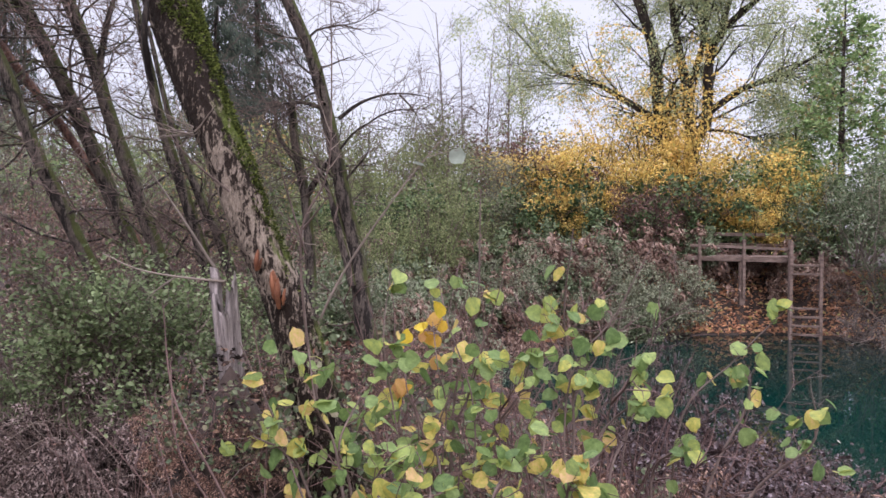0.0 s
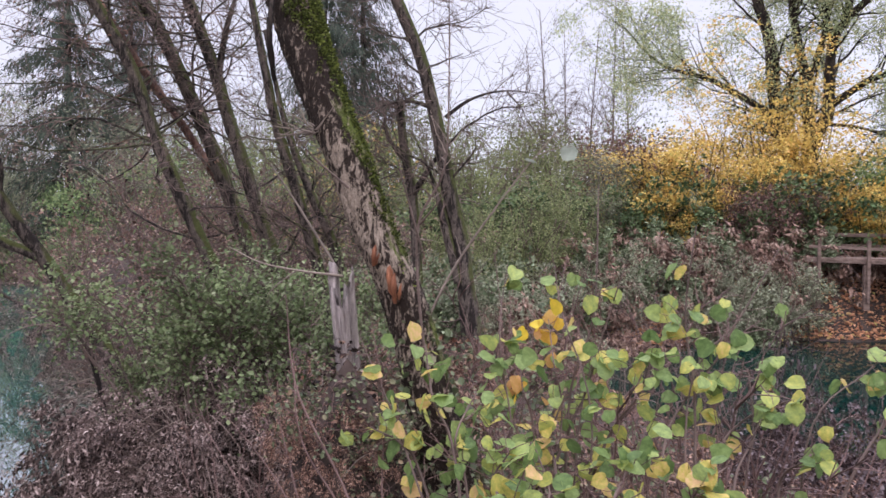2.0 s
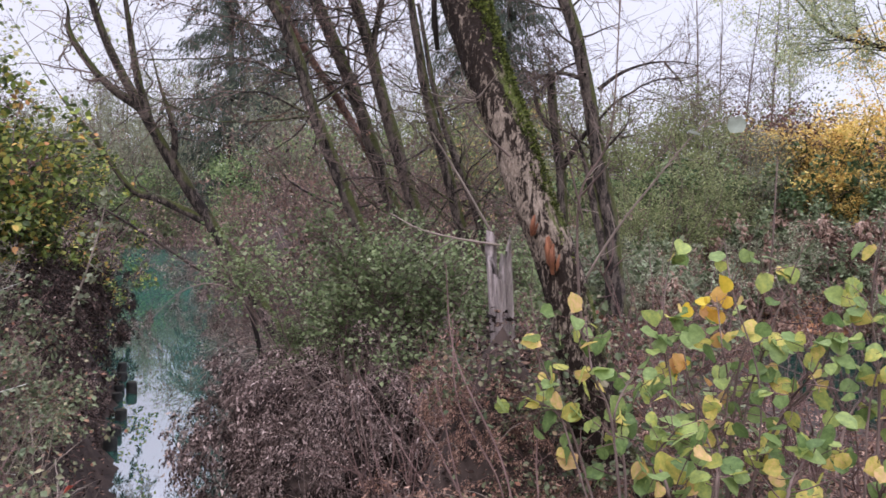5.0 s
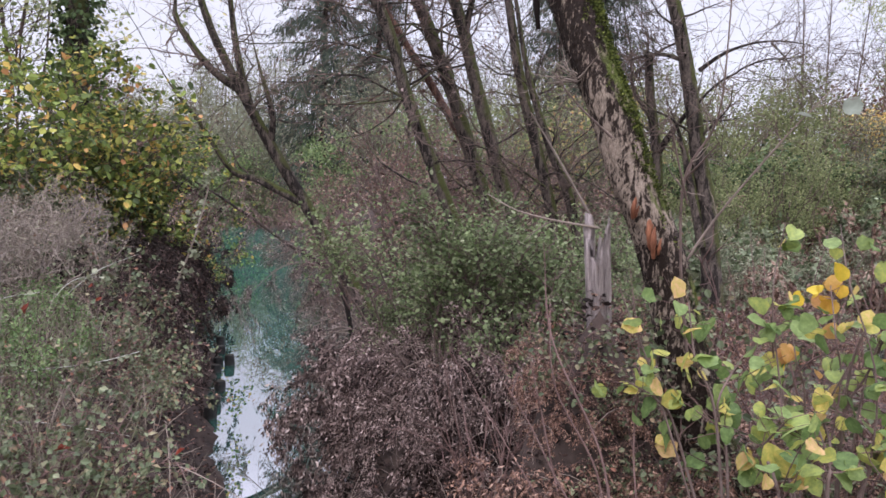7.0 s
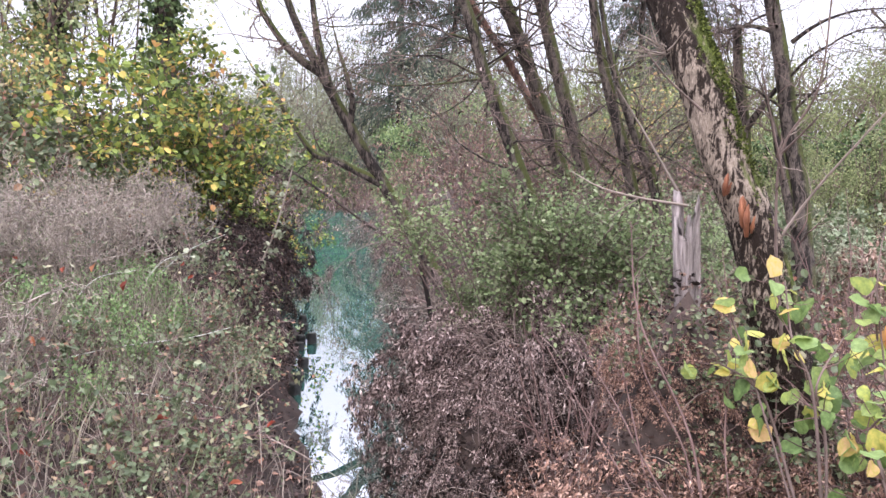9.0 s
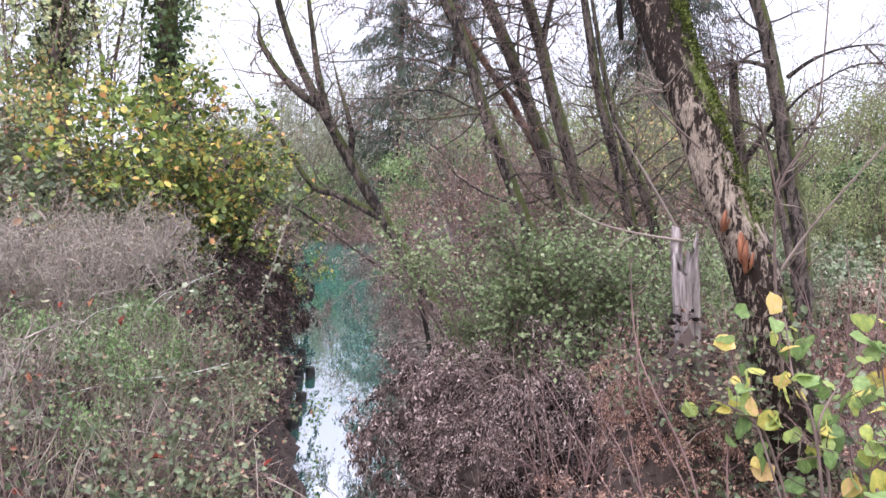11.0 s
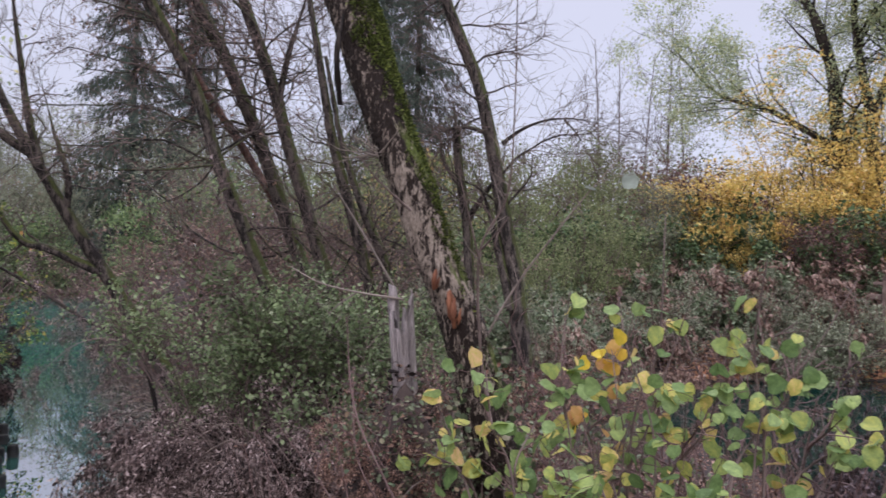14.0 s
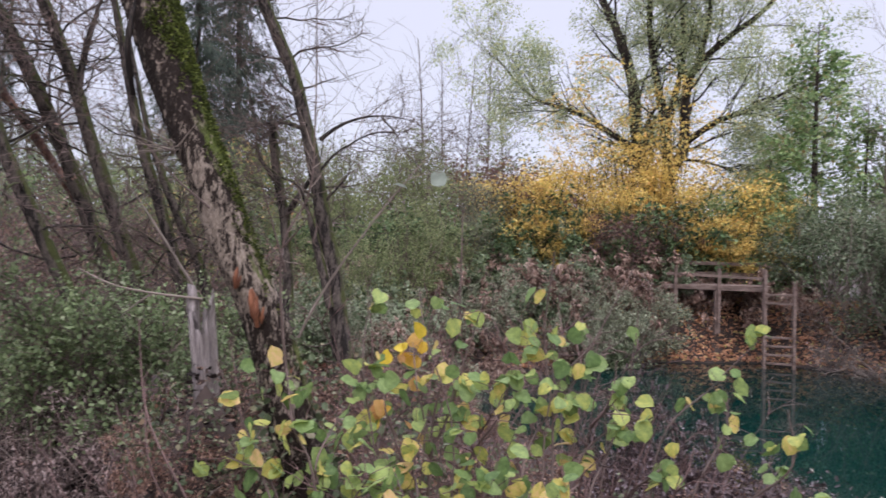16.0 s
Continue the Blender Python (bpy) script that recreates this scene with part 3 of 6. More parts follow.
# cushions of moss on the upper, right-hand side
rows_, cols_ = ring.shape[:2]
k = g.integers(int(0.16 * rows_), int(0.80 * rows_), 60000)
c = g.integers(0, cols_, 60000)
centre = ring.mean(1)
outward = unit(ring[k, c] - centre[k])
zone = outward @ np.array([0.84, -0.46, 0.26])
height = ring[k, c][:, 2]
patchy = np.sin(7 * height + 2 + 2 * outward[:, 1]) * np.cos(5 * height + 6 * outward[:, 1]) + 0.8 * np.sin(23 * height + 9 * outward[:, 1]) + 0.5 * np.sin(41 * height - 17 * outward[:, 1])
cover = zone + 0.20 * patchy + 0.42 * sweep((height - 2.72) / 0.4) + 0.10 * g.normal(size=zone.shape) - 0.55 * sweep((2.3 - height) / 0.5) - 0.12
keep = cover > 0.90
swell = sweep((cover - 0.9) / 0.5) * (0.5 + 0.5 * np.sin(31 * height + 7 * outward[:, 1]) * np.cos(19 * height - 11 * outward[:, 0]))
lift_ = 0.001 + 0.017 * g.random(len(k)) * swell
part("moss", leaf_mesh(g, "moss", (ring[k, c] + lift_[:, None] * outward)[keep] - inv, 0.016, CURL, outward[keep] * 1.2, 0.3, 0.1), L_MOSS, tree, "bright green moss cushions")


def torn_strip(gen, base, length, width, lean):
    """A curled strip of torn bark or wood."""
    n = 9
    t = np.linspace(0, 1, n)
    x = width * (0.12 + np.sin(np.pi * np.clip(0.12 + 0.86 * t, 0, 1)) ** 0.8) * (1 + 0.7 * (gen.random(n) - 0.5))
    line = np.stack([lean[0] * t * length, lean[1] * t * length - 0.2 * length * np.sin(3 * t), t * length], -1) + base
    front = [line + np.stack([f * x, -0.012 * (1 - f * f) * np.ones(n), 0 * t], -1) for f in (-1, -0.3, 0.4, 1)]
    v = np.stack(front, 1)
    back = v + np.array([0, 0.012, 0])
    idx = np.arange(n * 4).reshape(n, 4)
    f1 = np.stack([idx[:-1, :-1], idx[:-1, 1:], idx[1:, 1:], idx[1:, :-1]], -1).reshape(-1, 4)
    edge = np.concatenate([np.stack([idx[:-1, j], idx[1:, j], idx[1:, j] + n * 4, idx[:-1, j] + n * 4], -1) for j in (0, 3)])
    return mesh_of("torn_strip", np.concatenate([v.reshape(-1, 3), back.reshape(-1, 3)]), np.concatenate([f1, f1[:, ::-1] + n * 4, edge]))


for place_, long_, wide_, lean_ in (((-0.690, 3.165, 1.905), 0.12, 0.010, (-0.10, -0.15)), ((-0.676, 3.16, 1.87), 0.13, 0.009, (0.02, -0.2)), ((-0.660, 3.165, 1.885), 0.07, 0.007, (0.15, -0.15)), ((-0.70, 3.17, 1.95), 0.06, 0.005, (0.25, -0.3)), ((-0.684, 3.165, 1.98), 0.05, 0.005, (-0.3, -0.25)), ((-0.772, 3.175, 2.025), 0.09, 0.009, (0.12, -0.1)), ((-0.762, 3.175, 2.03), 0.05, 0.005, (0.3, -0.15))):
    part("torn_strip", torn_strip(g, np.array(place_) - inv, long_, wide_, lean_), M_SCAR, tree, "torn orange strip of wood")
part("loose_bark", torn_strip(g, np.array([-1.30, 3.44, 2.86]) - inv, 0.42, 0.015, (0.02, 0.0)), M_BARK_DARK, tree, "dark hanging strip of bark")
# a spray of thin dead twigs half-way up, and suckers at the foot
knot = np.tile(np.array([[-1.075, 3.305, 2.61]]), (14, 1))
way = np.stack([g.uniform(-1.2, -0.5, 14), g.uniform(-0.8, 0.1, 14), g.uniform(-0.35, 0.75, 14)], -1)
t1 = limbs(g, knot + g.normal(size=(14, 3)) * 0.012, way, g.uniform(0.10, 0.26, 14), np.full(14, 0.0035), 6, 0.2, 0.2)
t2 = limbs(g, np.array([[-1.06, 3.295, 2.615]]), np.array([[0.8, -0.2, 0.65]]), np.array([0.17]), np.array([0.005]), 6, 0.1, 0.1)
t3 = sprout(g, t1, 30, (0.4, 1), (20, 60), (0.03, 0.1), 0.6, 0.0015, 4)
v, q = tubes([(a - inv, b) for a, b in (t1, t2, t3)], 4)
part("brushwood", mesh_of("brushwood", v, q), M_TWIG_PALE, tree)
suck = [one([(-0.52, 3.15, 1.5), (-0.56, 3.10, 1.85), (-0.565, 3.08, 2.2), (-0.46, 3.06, 2.42), (-0.44, 3.05, 2.75), (-0.44, 3.02, 3.3)], [0.007, 0.0055, 0.004, 0.0018]),
        one([(-0.56, 3.08, 2.2), (-0.50, 3.02, 2.26), (-0.44, 2.98, 2.33)], [0.005, 0.002]),
        one([(-0.55, 3.08, 2.1), (-0.60, 3.0, 2.32), (-0.64, 2.95, 2.5)], [0.005, 0.002]),
        one([(-0.86, 3.1, 2.35), (-0.98, 3.0, 2.47), (-1.08, 2.95, 2.6)], [0.005, 0.002])]
side = sprout(g, suck[0], 26, (0.3, 1), (25, 65), (0.1, 0.3), 0.5, 0.0018, 5, 0.2, 0.2)
for arm in suck:
    v, q = tubes([(arm[0] - inv, arm[1])], 6)
    part("sucker", mesh_of("sucker", v, q), M_TWIG, tree)
v, q = tubes([(side[0] - inv, side[1])], 4)
part("brushwood", mesh_of("brushwood", v, q), M_TWIG_PALE, tree)
ivy_p = ring[g.integers(int(0.10 * rows_), int(0.30 * rows_), 420), g.integers(0, cols_, 420)]
part("ivy", leaf_mesh(g, "ivy", ivy_p - inv + g.normal(size=ivy_p.shape) * 0.03, 0.038, OVAL, None, 0.5, 0.4), L_BRAMBLE, tree, "small green ivy leaves")
crown = limbs(g, np.tile(np.array([[-1.75, 3.7, 5.2]]), (10, 1)) + g.normal(size=(10, 3)) * 0.25, g.normal(size=(10, 3)) + np.array([0, 0, 1.2]), g.uniform(1.5, 3, 10), np.full(10, 0.03), 8, 0.15, 0.1)
crown2 = sprout(g, crown, 160, (0.2, 1), (25, 60), (0.4, 1.2), 0.5, 0.004, 5)
v, q = tubes([(a - inv, b) for a, b in (crown, crown2)], 4)
part("brushwood", mesh_of("brushwood", v, q), M_TWIG, tree)

# ---- the broken stump ----
def stump(gen, height, r):
    sides, rings = 40, 40
    a = np.linspace(0, 2 * np.pi, sides, endpoint=False)
    tall = 0.80 + 0.22 * np.maximum(0, np.cos(a - 3.3)) ** 4 + 0.15 * np.maximum(0, np.cos(a - 0.1)) ** 4 + 0.05 * np.abs(gen.normal(size=sides))
    tall = tall / tall.max()
    s = np.linspace(0, 1, rings)[:, None]
    rr = r * (1.0 + 0.12 * s + 0.35 * np.exp(-7 * s)) * (1 + 0.12 * np.sin(5 * a + 2 * s) + 0.10 * np.sin(11 * a + 1 + s) + 0.13 * gen.normal(size=(1, sides)))
    lean = np.array([-0.07, 0, 0])[None, None] * s[..., None]
    outer = np.stack([rr * np.cos(a), rr * np.sin(a) * 0.7, s * tall[None] * height], -1) + lean
    inner = outer[::-1] * np.array([0.72, 0.72, 1.0]) - np.array([0, 0, 0.01])
    grid = np.concatenate([outer, inner])
    idx = np.arange(grid.shape[0] * sides).reshape(-1, sides)
    nx = np.roll(idx, -1, 1)
    return mesh_of("stump", grid.reshape(-1, 3), np.stack([idx[:-1], nx[:-1], nx[1:], idx[1:]], -1).reshape(-1, 4))


st = part("tree_stump", stump(np.random.default_rng(3), 0.84, 0.044), M_STUMP)
st.location = (-0.875, 3.28, 1.20)
tagged(st, "jagged broken stump of bare weathered grey wood", "stump")
fallen = thing("fallen_branch", "thin bare branch leaning against the stump", "branch", (-1.0, 3.25, 1.9))
v, q = tubes([(a - np.array([-1.0, 3.25, 1.9]), b) for a, b in (one([(-0.93, 3.27, 1.975), (-1.12, 3.22, 2.0), (-1.28, 3.2, 2.035), (-1.42, 3.2, 2.1)], [0.006, 0.004, 0.002]), one([(-1.12, 3.22, 2.0), (-1.2, 3.2, 1.94), (-1.24, 3.2, 1.9)], [0.004, 0.002]), one([(-0.96, 3.3, 2.0), (-1.14, 3.3, 2.28), (-1.27, 3.3, 2.47)], [0.007, 0.003]))], 5)
part("limb", mesh_of("limb", v, q), M_TWIG_PALE, fallen)


# ---- bare trees leaning from the spit ----
def leaning_tree(seed, name, label, line, radii, extra=(), bark=M_BARK_ALDER, twig=M_TWIG, boughs=18, reach=(0.8, 2.0), from_u=0.3, lift=0.15, twigs=180, leaf=None, leaves=0, leaf_size=0.05, group="", bough_radius=0.2):
    gen = np.random.default_rng(seed)
    base = np.array(line[0])
    ob = thing(name, label, "tree", base, group)
    ring, quads = bark_trunk(gen, line, radii, 18, 90, 0.10)
    trunk = part("trunk", mesh_of("trunk", ring.reshape(-1, 3) - base, quads), bark, ob)
    stem = one(line, radii, 40)
    arms = []
    for pts, r in extra:
        arm = one(pts, list(r[:-1]) + [0.6 * r[-1], 0.0025], 24)
        arms.append(arm)
        v, q = tubes([(arm[0] - base, arm[1])], 10, 0.05, gen)
        part("limb", mesh_of("limb", v, q), bark, ob)
    b1 = sprout(gen, stem, boughs, (from_u, 1), (30, 80), reach, bough_radius, 0.006, 12, 0.22, lift, 0.25, 0.3)
    b2 = [sprout(gen, b1, twigs, (0.15, 1), (25, 70), (0.4, 1.2), 0.5, 0.0040, 8, 0.38, -0.15)]
    b2 += [sprout(gen, arm, 8 + twigs // 12, (0.25, 1), (25, 75), (0.5, 1.4), 0.3, 0.0028, 10, 0.42, -0.1) for arm in arms]
    b3 = [sprout(gen, b, 2 * len(b[0]), (0.2, 1), (25, 70), (0.2, 0.6), 0.6, 0.0028, 5, 0.42) for b in b2]
    for k in range(len(b1[0])):
        v, q = tubes([(b1[0][k:k + 1] - base, b1[1][k:k + 1])], 6)
        part("bough", mesh_of("bough", v, q), bark, trunk)
    v, q = tubes([(a - base, r) for a, r in b2 + b3], 3)
    part("brushwood", mesh_of("brushwood", v, q), twig, ob)
    if leaves:
        p, w = sites(gen, b3[0], leaves, 0.02)
        part("foliage", leaf_mesh(gen, "foliage", p - base, leaf_size, CURL, w, 0.8, 0.3), leaf, ob)
    return ob


leaning_tree(21, "alder_tree", "bare dark alder leaning out over the water", [(-4.9, 8.75, 0.1), (-5.24, 8.62, 0.67), (-5.76, 8.30, 1.68), (-6.12, 8.04, 2.39), (-6.47, 7.77, 3.16), (-6.72, 7.56, 3.78), (-6.89, 7.42, 4.39), (-7.00, 7.32, 5.14), (-7.15, 7.2, 6.6)], [0.12, 0.10, 0.08, 0.072, 0.062, 0.048, 0.04, 0.034, 0.018],
             [([(-6.40, 7.80, 3.05), (-6.52, 7.74, 3.6), (-6.58, 7.68, 4.15), (-6.68, 7.60, 5.20), (-6.6, 7.6, 6.2)], [0.06, 0.045, 0.035, 0.02]), ([(-6.47, 7.77, 3.16), (-6.79, 7.50, 3.46), (-7.05, 7.27, 3.95), (-7.08, 7.24, 4.30), (-7.3, 7.1, 4.6)], [0.055, 0.045, 0.035, 0.015]), ([(-5.83, 8.25, 1.80), (-6.28, 7.92, 2.07), (-6.56, 7.70, 2.20), (-6.85, 7.45, 2.75), (-7.13, 7.19, 3.25), (-7.51, 6.81, 4.16)], [0.06, 0.05, 0.045, 0.03, 0.022, 0.01]), ([(-6.2, 8.0, 2.5), (-6.1, 7.9, 2.9), (-6.25, 7.8, 3.5), (-6.4, 7.7, 4.2)], [0.05, 0.04, 0.03, 0.015])], boughs=14, reach=(0.6, 1.6), twigs=130, group="bare alders on the spit", from_u=0.45)
leaning_tree(22, "alder_tree", "bare alder with lichen-green streaks leaning among others", [(-3.4, 8.95, 0.5), (-3.68, 8.82, 1.07), (-4.03, 8.68, 1.89), (-4.50, 8.45, 3.13), (-4.77, 8.31, 4.03), (-5.21, 8.05, 4.97), (-5.40, 7.93, 5.58), (-5.9, 7.7, 7.2)], [0.105, 0.088, 0.082, 0.078, 0.07, 0.062, 0.055, 0.04], leaf=L_DEAD, leaves=700, group="bare alders on the spit", boughs=46, lift=-0.5, reach=(1.4, 3.6), twigs=560, bough_radius=0.2, twig=M_TWIG_PURPLE)
leaning_tree(23, "alder_tree", "tall dark bare alder leaning among others", [(-3.45, 9.98, 0.6), (-3.70, 9.88, 1.27), (-4.09, 9.74, 2.34), (-4.47, 9.57, 3.48), (-4.92, 9.36, 4.62), (-5.28, 9.17, 5.37), (-5.57, 9.01, 6.12), (-6.0, 8.8, 7.5)], [0.115, 0.104, 0.098, 0.093, 0.085, 0.078, 0.068, 0.045], leaf=L_LITTER, leaves=500, group="bare alders on the spit", boughs=32, lift=-0.4, reach=(1.2, 3.2), twigs=420, bough_radius=0.19, from_u=0.15, twig=M_TWIG_PURPLE)
leaning_tree(24, "alder_tree", "bare alder with mossy foot leaning among others", [(-3.1, 9.55, 0.6), (-3.33, 9.48, 1.32), (-3.63, 9.38, 2.34), (-3.93, 9.26, 3.35), (-4.19, 9.15, 4.30), (-4.52, 9.00, 5.25), (-4.74, 8.89, 5.97), (-5.0, 8.7, 7.4)], [0.11, 0.094, 0.09, 0.085, 0.078, 0.07, 0.062, 0.04], [([(-4.1, 9.18, 4.0), (-3.95, 9.1, 4.6), (-3.7, 9.0, 5.3), (-3.5, 8.9, 6.2)], [0.05, 0.035, 0.02])], leaf=L_LITTER, leaves=400, group="bare alders on the spit", boughs=32, lift=-0.4, reach=(1.2, 3.2), twigs=420, bough_radius=0.19, from_u=0.15, twig=M_TWIG_PURPLE)
leaning_tree(25, "alder_tree", "thin reddish bare trunk leaning behind alders", [(-3.6, 10.6, 0.7), (-4.2, 10.3, 2.2), (-4.82, 9.96, 3.38), (-5.42, 9.66, 4.36), (-5.86, 9.41, 5.18), (-6.4, 9.1, 6.3)], [0.075, 0.065, 0.055, 0.05, 0.04, 0.02], bark=M_BARK_RED, twig=M_TWIG_RED, boughs=9, twigs=80, group="bare alders on the spit", leaf=L_LITTER, leaves=250)
leaning_tree(26, "alder_tree", "slender bare alder with lichen on its bark", [(-2.4, 8.72, 0.6), (-2.58, 8.66, 1.43), (-2.79, 8.60, 2.27), (-3.07, 8.51, 3.25), (-3.24, 8.45, 4.10), (-3.5, 8.4, 5.5)], [0.085, 0.072, 0.066, 0.06, 0.048, 0.025], boughs=22, twigs=260, group="bare alders on the spit", from_u=0.2)
leaning_tree(27, "alder_tree", "slender leaning bare stem among bushes", [(-2.15, 8.8, 0.6), (-2.33, 8.73, 1.44), (-2.54, 8.67, 2.15), (-2.74, 8.62, 2.60), (-3.0, 8.5, 3.4), (-3.2, 8.4, 4.4)], [0.075, 0.07, 0.06, 0.05, 0.035, 0.02], boughs=16, twigs=180, group="bare alders on the spit", from_u=0.2)
leaning_tree(28, "bare_tree", "bare leaning trunk with a torn pale scar", [(-0.78, 8.17, 0.7), (-0.87, 8.16, 1.50), (-0.94, 8.16, 2.04), (-1.03, 8.14, 2.45), (-1.16, 8.13, 3.11), (-1.35, 8.10, 3.93), (-1.56, 8.06, 4.45), (-1.72, 8.03, 4.84), (-1.91, 7.99, 5.47), (-2.2, 7.9, 7.0)], [0.12, 0.10, 0.09, 0.085, 0.075, 0.068, 0.065, 0.06, 0.05, 0.03],
             [([(-1.10, 8.14, 3.36), (-0.9, 8.1, 3.5), (-0.67, 8.08, 3.59), (-0.42, 8.05, 3.61), (-0.19, 8.05, 3.58), (0.05, 8.0, 3.48), (0.3, 7.9, 3.45)], [0.024, 0.014, 0.008, 0.003]), ([(-0.45, 8.06, 3.60), (-0.3, 8.0, 3.42), (-0.18, 7.95, 3.2), (0.0, 7.9, 3.05)], [0.012, 0.005]), ([(-1.2, 8.11, 3.44), (-1.5, 8.05, 3.52), (-1.87, 7.99, 3.42), (-2.15, 7.94, 3.25)], [0.026, 0.02, 0.008]), ([(-0.95, 8.1, 1.6), (-1.2, 8.1, 2.6), (-1.45, 8.1, 3.2)], [0.05, 0.045, 0.02])], bark=M_BARK_ALDER, boughs=26, reach=(0.5, 1.5), twigs=340)
leaning_tree(29, "dead_tree", "dead snapped trunk standing beside a leaning tree", [(-1.40, 8.30, 0.7), (-1.42, 8.29, 1.60), (-1.47, 8.28, 2.45), (-1.57, 8.26, 3.05), (-1.62, 8.25, 3.5), (-1.63, 8.25, 3.58)], [0.07, 0.06, 0.055, 0.05, 0.045, 0.02], [([(-1.5, 8.27, 2.5), (-1.3, 8.2, 2.8), (-1.12, 8.2, 3.1), (-1.05, 8.15, 3.5)], [0.04, 0.03, 0.015]), ([(-1.55, 8.26, 2.9), (-1.75, 8.2, 3.2), (-1.8, 8.2, 3.6), (-1.95, 8.1, 4.3)], [0.03, 0.022, 0.012])], boughs=9, reach=(0.3, 0.9), twigs=70, from_u=0.4)


# ---- shrubs ----
def shrub(seed, name, label, height, spread, stems=14, boughs=60, twigs=300, leaf=None, leaves=3000, size=0.06, shape=OVAL, twig=M_TWIG, wander=0.14, lift=0.3, lean=(0, 0), droop=0.2, fine=True, stem_r=0.018, category="shrub", group="", flat=0.5, jitter=0.05, low=0.15, split=False, thin=0.003, bunch=1, bough=(0.25, 0.5)):
    """A many-stemmed bush: stems, twigs and leaves set along the twigs."""
    gen = np.random.default_rng(seed)
    ob = thing(name, label, category, (0, 0, 0), group)
    ang = gen.uniform(0, 2 * np.pi, stems)
    out = gen.uniform(0.15, 1.0, stems) * spread / height
    way = np.stack([np.cos(ang) * out + lean[0], np.sin(ang) * out + lean[1], np.ones(stems)], -1)
    foot = np.stack([np.cos(ang), np.sin(ang), 0 * ang], -1) * 0.08 * spread
    foot[:, 2] -= 0.1
    s1 = limbs(gen, foot, way, height * gen.uniform(0.7, 1.08, stems), np.full(stems, stem_r), 10, wander, lift, 0.25)
    s2 = sprout(gen, s1, boughs, (low, 1), (25, 65), (bough[0] * height, bough[1] * height), 0.5, 0.005, 6, 0.2, 0.15)
    s3 = sprout(gen, s2, twigs, (0.1, 1), (25, 70), (0.1 * height, 0.24 * height), 0.5, thin, 4, 0.22, 0.0)
    if split:
        for k in range(stems):
            v, q = tubes([(s1[0][k:k + 1], s1[1][k:k + 1])], 5)
            part("stem", mesh_of("stem", v, q), twig, ob)
    else:
        v, q = tubes([s1], 5)
        part("framework", mesh_of("framework", v, q), twig, ob)
    fine_groups = [s2, s3]
    if fine:
        fine_groups.append(sprout(gen, s3, twigs * 2, (0.1, 1), (20, 60), (0.05 * height, 0.12 * height), 0.6, 0.0022, 3, 0.2))
    v, q = tubes(fine_groups, 3)
    part("brushwood", mesh_of("brushwood", v, q), twig, ob)
    if leaves:
        p, w = sites(gen, s3, leaves // bunch, 0.05 if bunch > 1 else jitter)
        if bunch > 1:
            p, w = np.repeat(p, bunch, 0), np.repeat(w, bunch, 0)
            p = p + gen.normal(size=p.shape) * np.array([jitter, jitter, 0.5 * jitter])
        part("foliage", leaf_mesh(gen, "foliage", p, size, shape, w, droop, flat), leaf, ob)
    return ob


def place(ob, x, y, scale=1.0, turn=0.0, z=None, tall=None):
    """Sets a thing down on the ground."""
    z = float(land(x, y)) if z is None else z
    return Matrix.LocRotScale((x, y, z), Euler((0, 0, turn)), (scale, scale, tall or scale))


def plant(ob, spots, seed):
    """The thing at the first spot and copies at the others: (x, y, scale) or (x, y, scale, tall)."""
    gen = np.random.default_rng(seed)
    for k, s in enumerate(spots):
        m = place(ob, s[0], s[1], s[2], gen.uniform(0, 6.28), None, s[3] if len(s) > 3 else None)
        if k == 0:
            first = m
        else:
            copy_thing(ob, m)
    ob.matrix_basis = first


# the dark green bush beside the stump
bush = shrub(41, "evergreen_bush", "green bush of small evergreen leaves", 1.7, 1.2, 22, 150, 800, L_PRIVET, 8500, 0.034, OVAL, M_TWIG, 0.12, 0.0, (0, 0), 0.1, False, 0.012, low=0.72, bunch=2, jitter=0.04, flat=1.0, bough=(0.12, 0.32))
plant(bush, [(-2.3, 4.9, 0.98), (-2.68, 5.4, 0.66), (-1.85, 5.1, 0.85)], 1)
bush2 = shrub(42, "bramble_bush", "sprawling green bramble with some yellowed leaves", 0.7, 0.8, 14, 60, 260, L_BRAMBLE, 650, 0.042, OVAL, M_TWIG_RED, 0.15, -0.6, (0, 0), 0.2, False, 0.005)
plant(bush2, [(-0.95, 3.04, 0.55), (-0.78, 3.04, 0.3), (-0.62, 3.0, 0.6), (-0.72, 2.92, 0.28), (-1.05, 3.35, 0.4), (-0.7, 3.5, 0.5), (-0.45, 3.15, 0.6), (0.15, 3.35, 0.65), (-0.2, 3.6, 0.9), (0.5, 4.4, 0.55), (-0.5, 4.6, 1.0), (1.0, 3.9, 0.7), (0.1, 5.6, 0.5), (-1.2, 5.8, 1.1), (-0.3, 6.6, 1.2)], 2)

STRAND_WIDE = (STRAND[0] * np.array([2.0, 1, 1]), STRAND[1])
